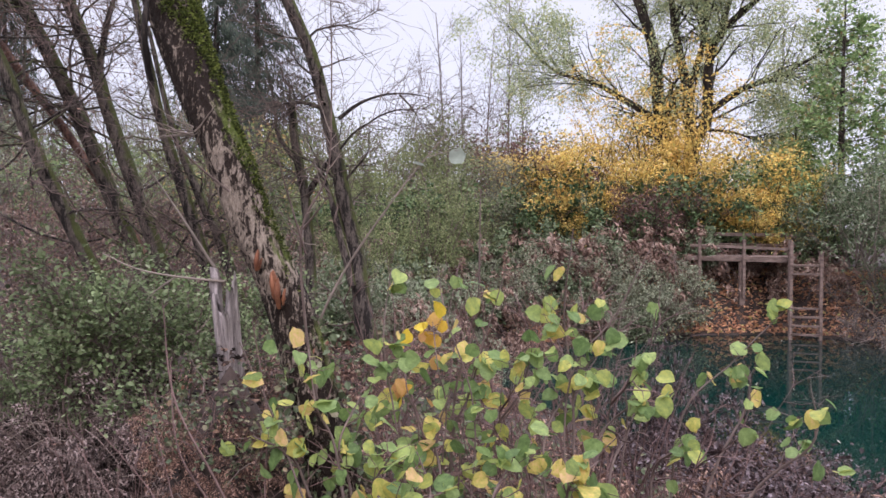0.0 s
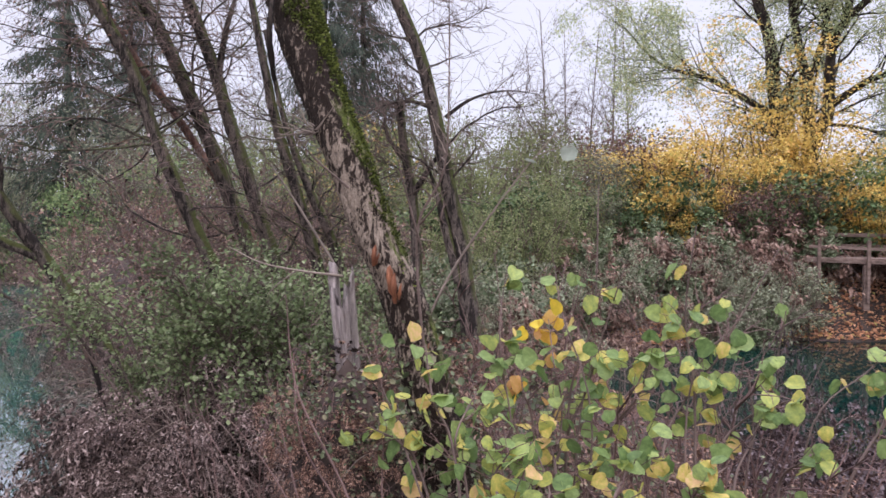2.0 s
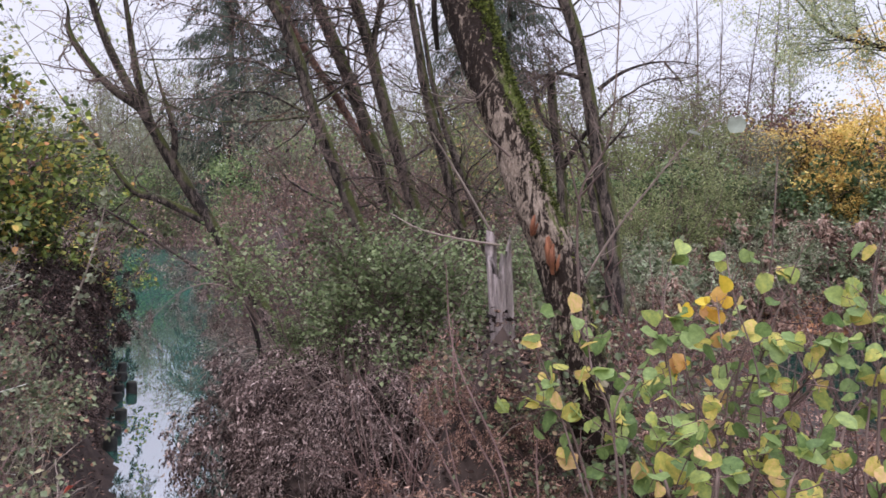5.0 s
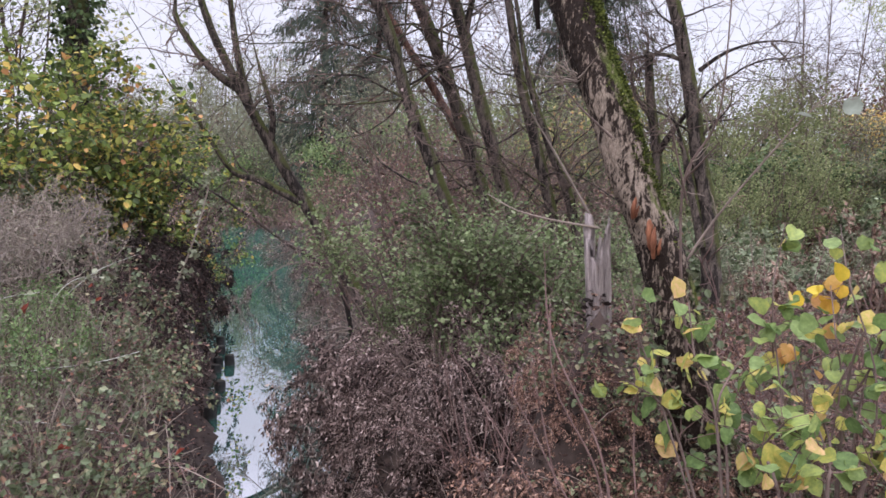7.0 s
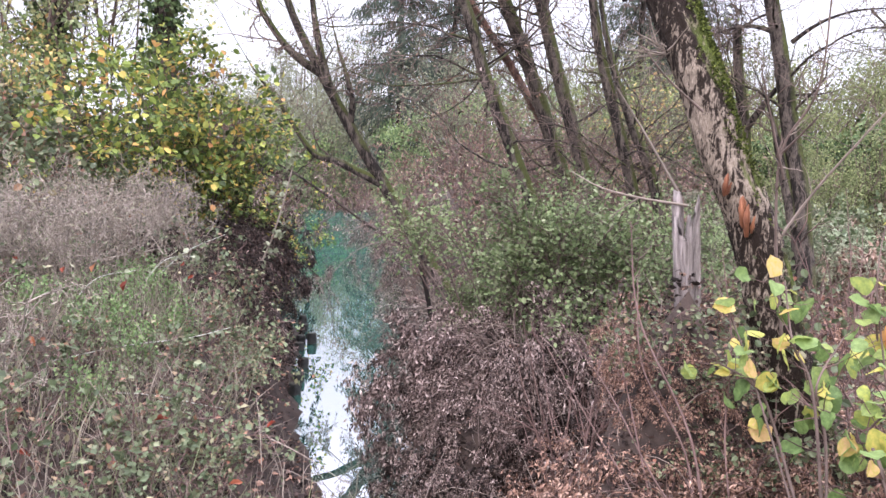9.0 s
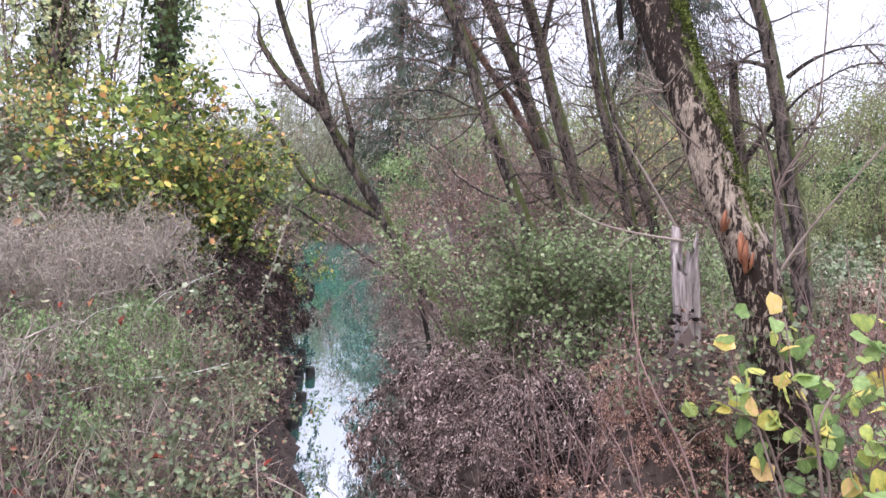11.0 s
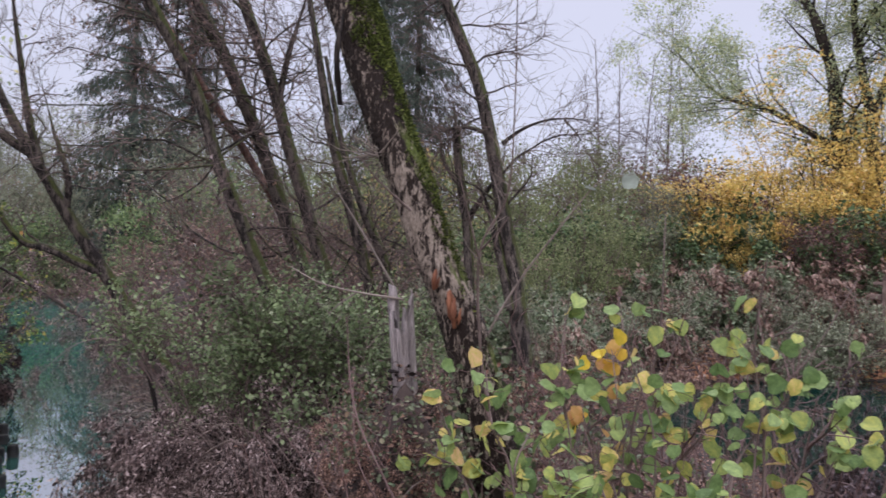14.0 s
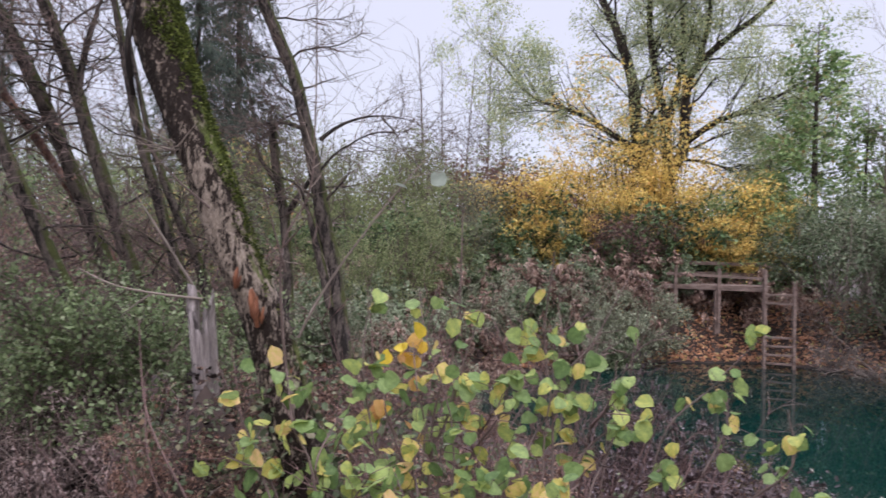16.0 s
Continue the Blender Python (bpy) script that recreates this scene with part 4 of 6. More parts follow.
# dead brown growth hanging down to the channel
def dead_clump(seed, label, leaf, height=0.62, stems=26, leaves=1500, size=0.05, group="dead growth on the bank", shape=SHRED, twig=M_TWIG_PURPLE, bunch=1, strands=150, bare=0.15, fall=-2.2):
    gen = np.random.default_rng(seed)
    ob = thing("dead_undergrowth", label, "undergrowth", (0, 0, 0), group)
    ang = gen.uniform(0, 2 * np.pi, stems)
    way = np.stack([np.cos(ang), np.sin(ang), gen.uniform(0.7, 2.0, stems)], -1)
    s1 = limbs(gen, np.stack([0.15 * np.cos(ang), 0.15 * np.sin(ang), 0 * ang - 0.05], -1), way, gen.uniform(0.7, 1.3, stems) * height * 1.5, np.full(stems, 0.004), 7, 0.16, fall, 0.4)
    s2 = sprout(gen, s1, strands, (bare, 1), (30, 80), (0.12, 0.40), 0.6, 0.0015, 6, 0.2, -1.8)
    v, q = tubes([s1, s2], 3)
    part("framework", mesh_of("framework", v, q), twig, ob)
    p, w = sites(gen, s2, leaves // bunch, 0.02)
    p, w = np.repeat(p, bunch, 0), np.repeat(w, bunch, 0)
    p = p + gen.normal(size=p.shape) * (0.02 if bunch > 1 else 0.0)
    part("foliage", leaf_mesh(gen, "foliage", p, size, shape, w, 0.9, 0.1, 0.95), leaf, ob)
    return ob


dead = dead_clump(51, "withered brown undergrowth drooping over the bank", L_DEAD, 0.66, 40, 11200, 0.037, shape=SHRED, twig=M_TWIG, bunch=7, strands=150, bare=0.35)
plant(dead, [(-2.08, 3.72, 0.5), (-2.0, 4.05, 0.95), (-2.0, 3.8, 0.58), (-2.08, 4.25, 0.68), (-2.18, 4.62, 0.66), (-1.95, 3.42, 0.5), (-2.28, 5.0, 0.8), (-1.6, 4.1, 0.72), (-1.75, 4.4, 0.75), (-1.42, 4.25, 0.62), (-5.0, 4.75, 0.42), (-5.45, 5.25, 0.45), (-4.6, 4.3, 0.38), (-5.95, 5.85, 0.45), (-4.15, 3.95, 0.34), (-3.75, 3.62, 0.32), (-1.95, 4.55, 1.2), (-1.3, 3.85, 0.4), (-2.6, 5.38, 0.75), (-2.95, 5.85, 0.8), (-3.4, 6.55, 0.8), (-1.2, 4.3, 0.6), (-4.0, 7.4, 0.9), (-2.9, 5.6, 0.85), (-2.0, 3.2, 0.4), (-2.15, 4.75, 1.25), (-1.55, 4.65, 1.15)], 3)
dead2 = dead_clump(52, "dried reddish-brown leaves on thin stems", L_LITTER, 0.5, 30, 6500, 0.036, shape=SHRED, twig=M_TWIG_RED, bunch=5, strands=170, bare=0.2, fall=-1.9)
plant(dead2, [(-1.0, 3.08, 0.36), (-0.92, 2.72, 0.65), (-0.88, 2.98, 0.35), (-0.8, 2.5, 0.8), (-0.66, 2.75, 0.8), (-0.58, 2.45, 0.75), (-0.95, 2.25, 0.5), (-1.0, 3.75, 0.5), (0.2, 3.2, 0.9), (0.7, 3.5, 1.0), (1.2, 4.2, 0.8), (0.1, 4.3, 0.55), (1.9, 4.6, 0.8), (1.4, 5.4, 0.7), (2.3, 5.6, 0.7), (0.5, 6.4, 0.35), (-1.05, 3.45, 0.25), (-0.9, 5.2, 1.0), (-0.6, 7.0, 1.1), (0.1, 7.8, 0.7), (-1.7, 6.8, 1.1), (1.6, 3.3, 0.8), (-0.6, 3.05, 0.5), (-0.3, 2.6, 0.7), (0.3, 2.7, 0.7), (0.9, 2.9, 0.7)], 4)

# thin bare stems rising from the spit
stems = shrub(43, "bare_sapling", "thin bare red-brown sapling stems", 1.1, 0.5, 5, 16, 40, None, 0, 0.05, OVAL, M_TWIG_RED, 0.08, 0.3, fine=False, stem_r=0.006, group="saplings on the spit", split=True)
plant(stems, [(0.1, 3.3, 1.0), (0.5, 3.4, 1.1), (-0.1, 3.5, 1.0), (0.8, 3.6, 1.0), (0.3, 3.8, 1.1), (1.1, 3.4, 0.9), (-1.3, 3.1, 0.7), (-1.3, 2.95, 0.8), (0.35, 4.9, 1.2), (0.9, 5.3, 1.2), (-0.3, 5.7, 1.2), (0.0, 6.8, 1.3), (1.2, 6.3, 1.2), (1.9, 5.3, 1.0), (-1.65, 3.6, 0.7), (0.7, 3.1, 0.9)], 5)


rods_ob = thing("bare_sapling", "dark bare red-brown rods leaning over dead leaves", "sapling", (-0.62, 2.5, 1.0), "saplings on the spit")
g = np.random.default_rng(44)
base = np.array([-0.62, 2.5, 1.0])
rods_ = []
for foot, tip, r in (((-0.62, 2.5, 1.0), (-1.06, 2.9, 1.92), 0.0055), ((-0.66, 2.52, 1.0), (-0.98, 2.75, 1.72), 0.0045), ((-0.6, 2.55, 1.0), (-1.22, 2.62, 1.55), 0.004), ((-0.72, 2.5, 1.0), (-1.32, 2.75, 1.42), 0.0035), ((-0.55, 2.6, 1.0), (-0.72, 2.9, 1.85), 0.004), ((-0.8, 2.6, 1.0), (-1.12, 2.85, 1.62), 0.004)):
    foot = (foot[0], foot[1], float(land(foot[0], foot[1])) - 0.02)
    f_, t_ = np.array(foot), np.array(tip)
    bend = g.normal(size=3) * 0.03
    rod = one([foot, tuple(0.65 * f_ + 0.35 * t_ + bend), tuple(0.3 * f_ + 0.7 * t_ - bend), tip], [r, 0.8 * r, 0.35 * r])
    rods_.append(rod)
    v, q = tubes([(rod[0] - base, rod[1])], 6)
    part("stem", mesh_of("stem", v, q), M_TWIG_RED, rods_ob)
v, q = tubes([(a - base, b) for a, b in (sprout(g, rod, 6, (0.35, 1), (25, 60), (0.08, 0.25), 0.5, 0.0013, 5, 0.15, 0.2) for rod in rods_)], 3)
part("twigwork", mesh_of("twigwork", v, q), M_TWIG_RED, rods_ob)
stalk_at = on_ground(g, 1500, (-2.5, 1.0, 2.2, 4.6))[:900]
stalks = limbs(g, stalk_at + g.uniform(0.0, 0.16, (len(stalk_at), 1)) * np.array([[0, 0, 1]]), g.normal(size=(len(stalk_at), 3)) * np.array([1, 1, 0.5]) + np.array([-0.2, -0.3, 0.15]), g.uniform(0.1, 0.42, len(stalk_at)), g.uniform(0.0012, 0.003, len(stalk_at)), 6, 0.16, -0.5, 0.5)
v, q = tubes([stalks], 3)
tagged(part("dead_stalks", mesh_of("dead_stalks", v, q), M_TWIG_PALE), "pale dry stalks tangled over fallen leaves", "stalks", kind="stuff")


# ---- the young hazel in front ----
def hazel_leaf_mesh(seed):
    """A broad, toothed, pointed leaf with a sunk midrib and side veins."""
    gen = np.random.default_rng(seed)
    t = np.array([0.0, 0.10, 0.26, 0.45, 0.64, 0.82, 0.94, 1.0])
    w = 0.44 * np.array([0.22, 0.72, 0.95, 1.02, 0.94, 0.70, 0.34, 0.0]) * (1 + 0.05 * gen.normal(size=8))
    bend, cup = gen.uniform(0.05, 0.35), gen.uniform(0.05, 0.3)
    verts = []
    for f in (-1, -0.5, 0, 0.5, 1):
        ripple = 0.03 * np.sin(9 * t + 2 * f + seed) * abs(f)
        verts.append(np.stack([f * w, t - 0.06 * (abs(f) == 1) * (t > 0.05), cup * np.abs(f) * w + ripple - bend * t * t - 0.02 * (f == 0)], -1))
    v = np.stack(verts, 1)
    idx = np.arange(40).reshape(8, 5)
    return mesh_of("leaf", v.reshape(-1, 3), np.stack([idx[:-1, :-1], idx[:-1, 1:], idx[1:, 1:], idx[1:, :-1]], -1).reshape(-1, 4))


HAZEL_LEAVES = [hazel_leaf_mesh(s) for s in range(8)]
HAZEL_GOLD = [me.copy() for me in HAZEL_LEAVES]
for me, gold in zip(HAZEL_LEAVES, HAZEL_GOLD):
    me.materials.append(L_HAZEL)
    gold.materials.append(L_GOLD)


def hazel(seed, base, rods, low=0.15, size=(0.044, 0.08), leaves=HAZEL_LEAVES):
    """A hazel: a few long rods, side shoots, and every leaf set on its shoot."""
    gen = np.random.default_rng(seed)
    base = np.array(base, float)
    base[2] = float(land(base[0], base[1])) - 0.02
    ob = thing("hazel_shrub", "young hazel with sparse green and yellow leaves", "shrub", base, "hazel on the bank")
    shoots = []
    for line, r, count in rods:
        rod = one([tuple(base)] + line[1:], [r, 0.75 * r, 0.4 * r], 20)
        v, q = tubes([(rod[0] - base, rod[1])], 6)
        shoots.append((rod, count, part("rod", mesh_of("rod", v, q), M_TWIG, ob)))
    all_side = []
    for rod, count, holder in shoots:
        side = sprout(gen, rod, max(3, int(0.6 * count)), (low, 1.0), (35, 80), (0.08, 0.3) if count > 8 else (0.03, 0.12), 0.45, 0.0016, 6, 0.15, 0.15, 0.4, 0.3)
        all_side.append(side)
        p, w = sites(gen, side, count, 0.004, (0.3, 1.0))
        for k in range(len(p)):
            leaf = new("leaf", leaves[gen.integers(8)])
            leaf.parent = holder
            y = Vector(w[k]) * 0.5 + Vector(gen.normal(size=3)) * 0.55 + Vector((0, -0.2, -0.45))
            z = Vector(gen.normal(size=3)) * 0.6 + Vector((0, -0.5, 0.7))
            y.normalize()
            x = y.cross(z).normalized()
            z = x.cross(y)
            sc = gen.uniform(*size)
            m = Matrix((x, y, z)).transposed().to_4x4() @ Matrix.Scale(sc, 4)
            m.translation = Vector(p[k] - base)
            leaf.matrix_basis = m
    v, q = tubes([(a - base, b) for a, b in all_side], 4)
    part("twigwork", mesh_of("twigwork", v, q), M_TWIG_RED, ob)
    return ob


hazel(61, (0.03, 2.71, 0.87), [
    ([(0.03, 2.71, 0.87), (0.04, 2.99, 1.50), (0.13, 2.98, 1.86), (0.15, 3.07, 2.36)], 0.0065, 14),
    ([(0.03, 2.71, 0.87), (0.08, 2.91, 1.48), (0.19, 2.99, 1.86), (0.25, 3.01, 2.05)], 0.0045, 8),
    ([(0.03, 2.71, 0.87), (0.03, 2.95, 1.34), (0.10, 2.98, 1.55), (0.16, 2.91, 1.78)], 0.0065, 39),
    ([(0.03, 2.71, 0.87), (0.12, 2.83, 1.46), (0.01, 2.90, 1.87), (-0.02, 3.06, 2.05)], 0.0045, 8)], 0.15, leaves=HAZEL_LEAVES)
hazel(62, (-0.05, 2.65, 0.88), [
    ([(-0.05, 2.65, 0.88), (-0.17, 2.80, 1.47), (-0.22, 2.84, 1.79), (-0.20, 2.98, 2.05)], 0.0045, 8),
    ([(-0.05, 2.65, 0.88), (-0.14, 2.86, 1.36), (-0.20, 2.95, 1.56), (-0.22, 2.83, 1.73)], 0.0065, 32),
    ([(-0.05, 2.65, 0.88), (0.16, 2.89, 1.36), (0.28, 2.82, 1.59), (0.34, 2.84, 1.77)], 0.0065, 48),
    ([(-0.05, 2.65, 0.88), (-0.01, 2.74, 1.28), (-0.03, 2.86, 1.41), (0.03, 2.81, 1.61)], 0.0065, 32)], 0.2, leaves=HAZEL_LEAVES)
hazel(63, (0.46, 2.73, 0.78), [
    ([(0.46, 2.73, 0.78), (0.50, 2.93, 1.52), (0.48, 3.04, 1.85), (0.51, 3.01, 2.20)], 0.0065, 18),
    ([(0.46, 2.73, 0.78), (0.47, 2.90, 1.57), (0.67, 2.99, 1.86), (0.83, 3.02, 2.15)], 0.0045, 10),
    ([(0.46, 2.73, 0.78), (0.37, 2.82, 1.34), (0.48, 2.99, 1.55), (0.59, 2.89, 1.74)], 0.0065, 42),
    ([(0.46, 2.73, 0.78), (0.55, 2.87, 1.30), (0.66, 2.92, 1.48), (0.82, 2.79, 1.61)], 0.0065, 26)], 0.3, leaves=HAZEL_LEAVES)
hazel(64, (-0.27, 2.49, 0.90), [
    ([(-0.27, 2.49, 0.90), (-0.36, 2.62, 1.40), (-0.44, 2.66, 1.58), (-0.49, 2.79, 1.76)], 0.0065, 36),
    ([(-0.27, 2.49, 0.90), (-0.48, 2.67, 1.30), (-0.55, 2.64, 1.43), (-0.66, 2.65, 1.48)], 0.0065, 20),
    ([(-0.27, 2.49, 0.90), (-0.32, 2.67, 1.26), (-0.36, 2.64, 1.45), (-0.30, 2.80, 1.59)], 0.0065, 26),
    ([(-0.27, 2.49, 0.90), (-0.56, 2.65, 1.47), (-0.67, 2.70, 1.69), (-0.72, 2.71, 1.80)], 0.0045, 4)], 0.3, leaves=HAZEL_LEAVES)
hazel(65, (-0.01, 2.19, 0.78), [
    ([(-0.01, 2.19, 0.78), (-0.16, 2.25, 1.32), (-0.21, 2.34, 1.41), (-0.16, 2.31, 1.51)], 0.0065, 32),
    ([(-0.01, 2.19, 0.78), (0.13, 2.25, 1.32), (0.17, 2.35, 1.41), (0.25, 2.46, 1.48)], 0.0065, 39),
    ([(-0.01, 2.19, 0.78), (-0.04, 2.27, 1.31), (-0.04, 2.31, 1.41), (-0.08, 2.33, 1.52)], 0.0065, 29),
    ([(-0.01, 2.19, 0.78), (0.33, 2.26, 1.32), (0.38, 2.28, 1.43), (0.47, 2.30, 1.50)], 0.0065, 32)], 0.2, leaves=HAZEL_LEAVES)
hazel(66, (0.83, 2.80, 0.70), [
    ([(0.83, 2.80, 0.70), (0.81, 2.97, 1.20), (0.87, 2.88, 1.36), (0.94, 2.92, 1.39)], 0.0065, 14),
    ([(0.83, 2.80, 0.70), (1.00, 2.85, 1.26), (1.16, 2.92, 1.52), (1.20, 3.00, 1.66)], 0.0065, 18),
    ([(0.83, 2.80, 0.70), (1.15, 2.85, 1.20), (1.34, 2.76, 1.43), (1.33, 2.77, 1.64)], 0.0065, 18),
    ([(0.83, 2.80, 0.70), (0.93, 3.02, 1.41), (1.15, 3.02, 1.68), (1.35, 2.97, 1.91)], 0.0045, 8)], 0.45, leaves=HAZEL_LEAVES)
hazel(67, (0.62, 2.75, 0.75), [
    ([(0.62, 2.75, 0.75), (0.67, 2.86, 1.32), (0.79, 3.01, 1.59), (0.83, 2.98, 1.89)], 0.0045, 8),
    ([(0.62, 2.75, 0.75), (0.61, 2.80, 1.26), (0.70, 2.91, 1.44), (0.69, 2.94, 1.67)], 0.0065, 16)], 0.5, leaves=HAZEL_LEAVES)
hazel(68, (-0.09, 2.65, 0.89), [
    ([(-0.09, 2.65, 0.89), (-0.09, 2.89, 1.40), (-0.13, 2.85, 1.58), (-0.15, 2.96, 1.67)], 0.0045, 10),
    ([(-0.09, 2.65, 0.89), (0.01, 2.89, 1.44), (-0.02, 2.83, 1.69), (-0.04, 2.97, 1.84)], 0.0045, 10)], 0.8, leaves=HAZEL_GOLD)


# a slender leaning stem with one large pale leaf turned to show its underside
pale = thing("leaning_sapling", "thin bare sapling leaning over with one pale leaf", "sapling", (-1.05, 5.0, 0.95))
base = np.array([-1.05, 5.0, 0.95])
arm = one([(-1.05, 5.0, 0.95), (-0.70, 4.83, 1.79), (-0.29, 4.73, 2.4), (0.035, 4.71, 2.80)], [0.012, 0.009, 0.006, 0.003])
tip = one([(-0.09, 4.72, 2.64), (0.0, 4.70, 2.665), (0.105, 4.68, 2.68)], [0.003, 0.0015])
g = np.random.default_rng(36)
v, q = tubes([(arm[0] - base, arm[1])], 6)
part("stem", mesh_of("stem", v, q), M_TWIG_PALE, pale)
v, q = tubes([(tip[0] - base, tip[1])], 4)
part("side_shoot", mesh_of("side_shoot", v, q), M_TWIG_PALE, pale)
v, q = tubes([(a - base, b) for a, b in [sprout(g, arm, 16, (0.3, 1), (30, 70), (0.08, 0.3), 0.4, 0.002, 4)]], 3)
part("twigwork", mesh_of("twigwork", v, q), M_TWIG_PALE, pale)
for k, (p_, sc, turn) in enumerate([((0.035, 4.67, 2.63), 0.14, (72, 78, 12)), ((-0.11, 4.66, 2.58), 0.09, (30, 20, 60))]):
    m = HAZEL_LEAVES[2 + k].copy()
    m.materials.clear()
    m.materials.append(L_UNDERSIDE)
    lf = part("leaf", m, L_UNDERSIDE, pale, "pale grey-green leaf underside")
    lf.matrix_basis = pose(*(np.array(p_) - base), *turn) @ Matrix.Scale(sc, 4) @ Matrix.Diagonal((0.8, 1, 1, 1))


def pos(az, d):
    """Plan place from a bearing (degrees right of straight ahead) and a distance."""
    return d * math.sin(radians(az)), d * math.cos(radians(az))


def spots(rows):
    return [(*pos(a, d), *rest) for a, d, *rest in rows]


# ---- far bank: hedge, thickets, woods ----
olive = shrub(71, "hedge_shrub", "tall olive-green hedge shrub behind the pond", 4.2, 2.6, 16, 60, 260, L_OLIVE, 8600, 0.088, LEAF2, M_TWIG, 0.1, 0.2, fine=False, stem_r=0.03, group="hedge behind the pond", jitter=0.26, low=0.05, bunch=14)
plant(olive, spots([(-9, 22.5, 1.0), (-5, 23.5, 1.02), (-1.5, 23, 1.0), (2, 23.5, 0.98), (5, 23, 0.9), (-13, 24, 1.0), (-17, 23, 0.95), (8, 24, 0.9), (-3, 19.5, 0.72), (1, 19, 0.7), (-7, 18.5, 0.7), (12, 24, 0.9), (-21, 25, 0.9), (34, 24, 0.8), (23, 25, 0.75), (-8, 15, 0.52), (-4.5, 14.6, 0.45), (-1, 15.5, 0.5), (2, 16.5, 0.5), (-6, 13.6, 0.4)]), 11)
olive2 = shrub(72, "hedge_shrub", "grey-green willowy shrub on the far bank", 3.8, 2.2, 18, 60, 260, L_GREYGREEN, 7000, 0.11, SLIM, M_TWIG, 0.1, 0.25, fine=False, stem_r=0.025, group="hedge behind the pond", jitter=0.12, low=0.05)
plant(olive2, spots([(-7, 25.5, 1.25), (-42.5, 41, 2.0), (-40.3, 42, 2.1), (-38.0, 42, 1.8), (-35.5, 42, 1.9), (0, 26.5, 1.25), (-38, 36, 1.5), (-42, 38, 1.6), (-45, 37, 1.6), (-43.5, 34, 1.5), (-41, 36, 1.45), (-46.5, 34, 1.5), (-39, 38, 1.4), (-35, 38, 1.5), (-47, 30, 1.4), (-15, 19, 0.75), (4, 18.5, 0.75), (-31, 36, 1.4), (-26, 30, 1.5), (-21, 27, 1.3), (-36, 34, 1.3), (-29, 29, 1.3), (16, 26, 0.9), (32, 18, 0.6)]), 12)
green = shrub(73, "green_shrub", "fresh green leafy shrub across the water", 2.6, 1.8, 14, 50, 180, L_GREEN, 5600, 0.09, LEAF2, M_TWIG, 0.1, 0.2, fine=False, stem_r=0.02, group="green shrubs across the water", jitter=0.2, low=0.05, bunch=10)
plant(green, spots([(-40, 33.5, 1.4), (-37, 34, 1.2), (-43.5, 33, 1.5), (-33, 33, 1.3), (23, 19.5, 0.9), (26, 20.5, 1.0), (-20, 20, 0.8), (-24, 23, 1.1), (-27, 25, 1.2), (-33, 27, 1.0), (9, 20.5, 0.8), (13, 20, 0.75), (20, 21, 0.8)]), 13)
maroon = shrub(74, "dark_shrub", "dark maroon-brown leafed shrub in the hedge", 3.4, 1.5, 14, 80, 400, L_MAROON, 3800, 0.09, LEAF2, M_TWIG, 0.1, 0.3, fine=False, stem_r=0.02, group="dark shrubs in the hedge", jitter=0.1, low=0.05)
plant(maroon, spots([(6.2, 20.0, 0.95), (4.4, 21, 0.9), (15, 18.3, 0.55), (17, 18.8, 0.55), (-49, 24, 0.9), (-43.6, 16, 0.45), (-45.2, 18, 0.5)]), 14)
bare = shrub(75, "bare_thicket", "bare purple-brown thicket of fine twigs", 3.2, 2.4, 26, 130, 520, L_RUST, 1500, 0.08, STRAND_WIDE, M_TWIG_PURPLE, 0.16, -0.2, fine=False, thin=0.006, stem_r=0.016, group="bare thickets", jitter=0.03, low=0.02)
plant(bare, spots([(-31, 14, 0.8), (-27.5, 12.5, 0.75), (-24.5, 15, 0.9), (-29, 19, 1.0), (-21, 15, 0.8), (-34.0, 19.5, 0.8), (-17, 14, 0.7), (-36.5, 31, 0.9), (-39, 35, 1.0), (-43, 36, 1.1), (-47, 33, 1.1), (-41.3, 40, 2.2), (-37, 40, 2.1), (-32.2, 11.6, 0.5), (-24, 11.4, 0.7), (-19, 11.5, 0.6), (-15.5, 12, 0.6), (-12.5, 11.8, 0.55), (-10, 12.6, 0.55), (-21.5, 12.2, 0.65)]), 15)
sap = shrub(76, "bare_tree", "slender bare tree with a few fine twigs", 6.2, 0.35, 1, 34, 150, None, 0, 0.05, OVAL, M_TWIG, 0.03, 0.4, fine=False, stem_r=0.034, category="tree", group="slender bare trees", low=0.2, split=True, bough=(0.12, 0.26), thin=0.005)
plant(sap, spots([(0.3, 34, 1.8), (1.6, 33, 1.6), (3.0, 36, 1.75), (4.9, 35, 1.95), (6.2, 34, 1.7), (31.2, 21.5, 1.25), (-57.5, 22, 1.3)]), 16)
fresh = shrub(78, "slender_tree", "slender tree with sparse small pale leaves", 9.5, 2.6, 4, 90, 420, L_WILLOW, 5200, 0.11, LEAF2, M_TWIG, 0.08, 0.3, fine=False, stem_r=0.03, category="tree", group="slender trees by the ivy", jitter=0.05, low=0.25, split=True)
plant(fresh, spots([(-59.5, 15.5, 1.0), (-54.8, 16.5, 1.0), (-52.6, 17.5, 0.95), (-62.5, 17, 1.1), (-57.2, 19, 1.0)]), 36)
yellow_small = shrub(77, "yellow_shrub", "yellowing shrub glimpsed through the trunks", 3.2, 1.5, 12, 80, 380, L_HAZEL_FAR, 3600, 0.10, LEAF2, M_TWIG, 0.1, 0.3, fine=False, stem_r=0.02, group="yellowing shrubs", jitter=0.1, low=0.05)
plant(yellow_small, spots([(-12.2, 20, 1.15), (-16, 18, 0.8), (-58.5, 15, 0.95), (-60, 12, 0.75)]), 17)


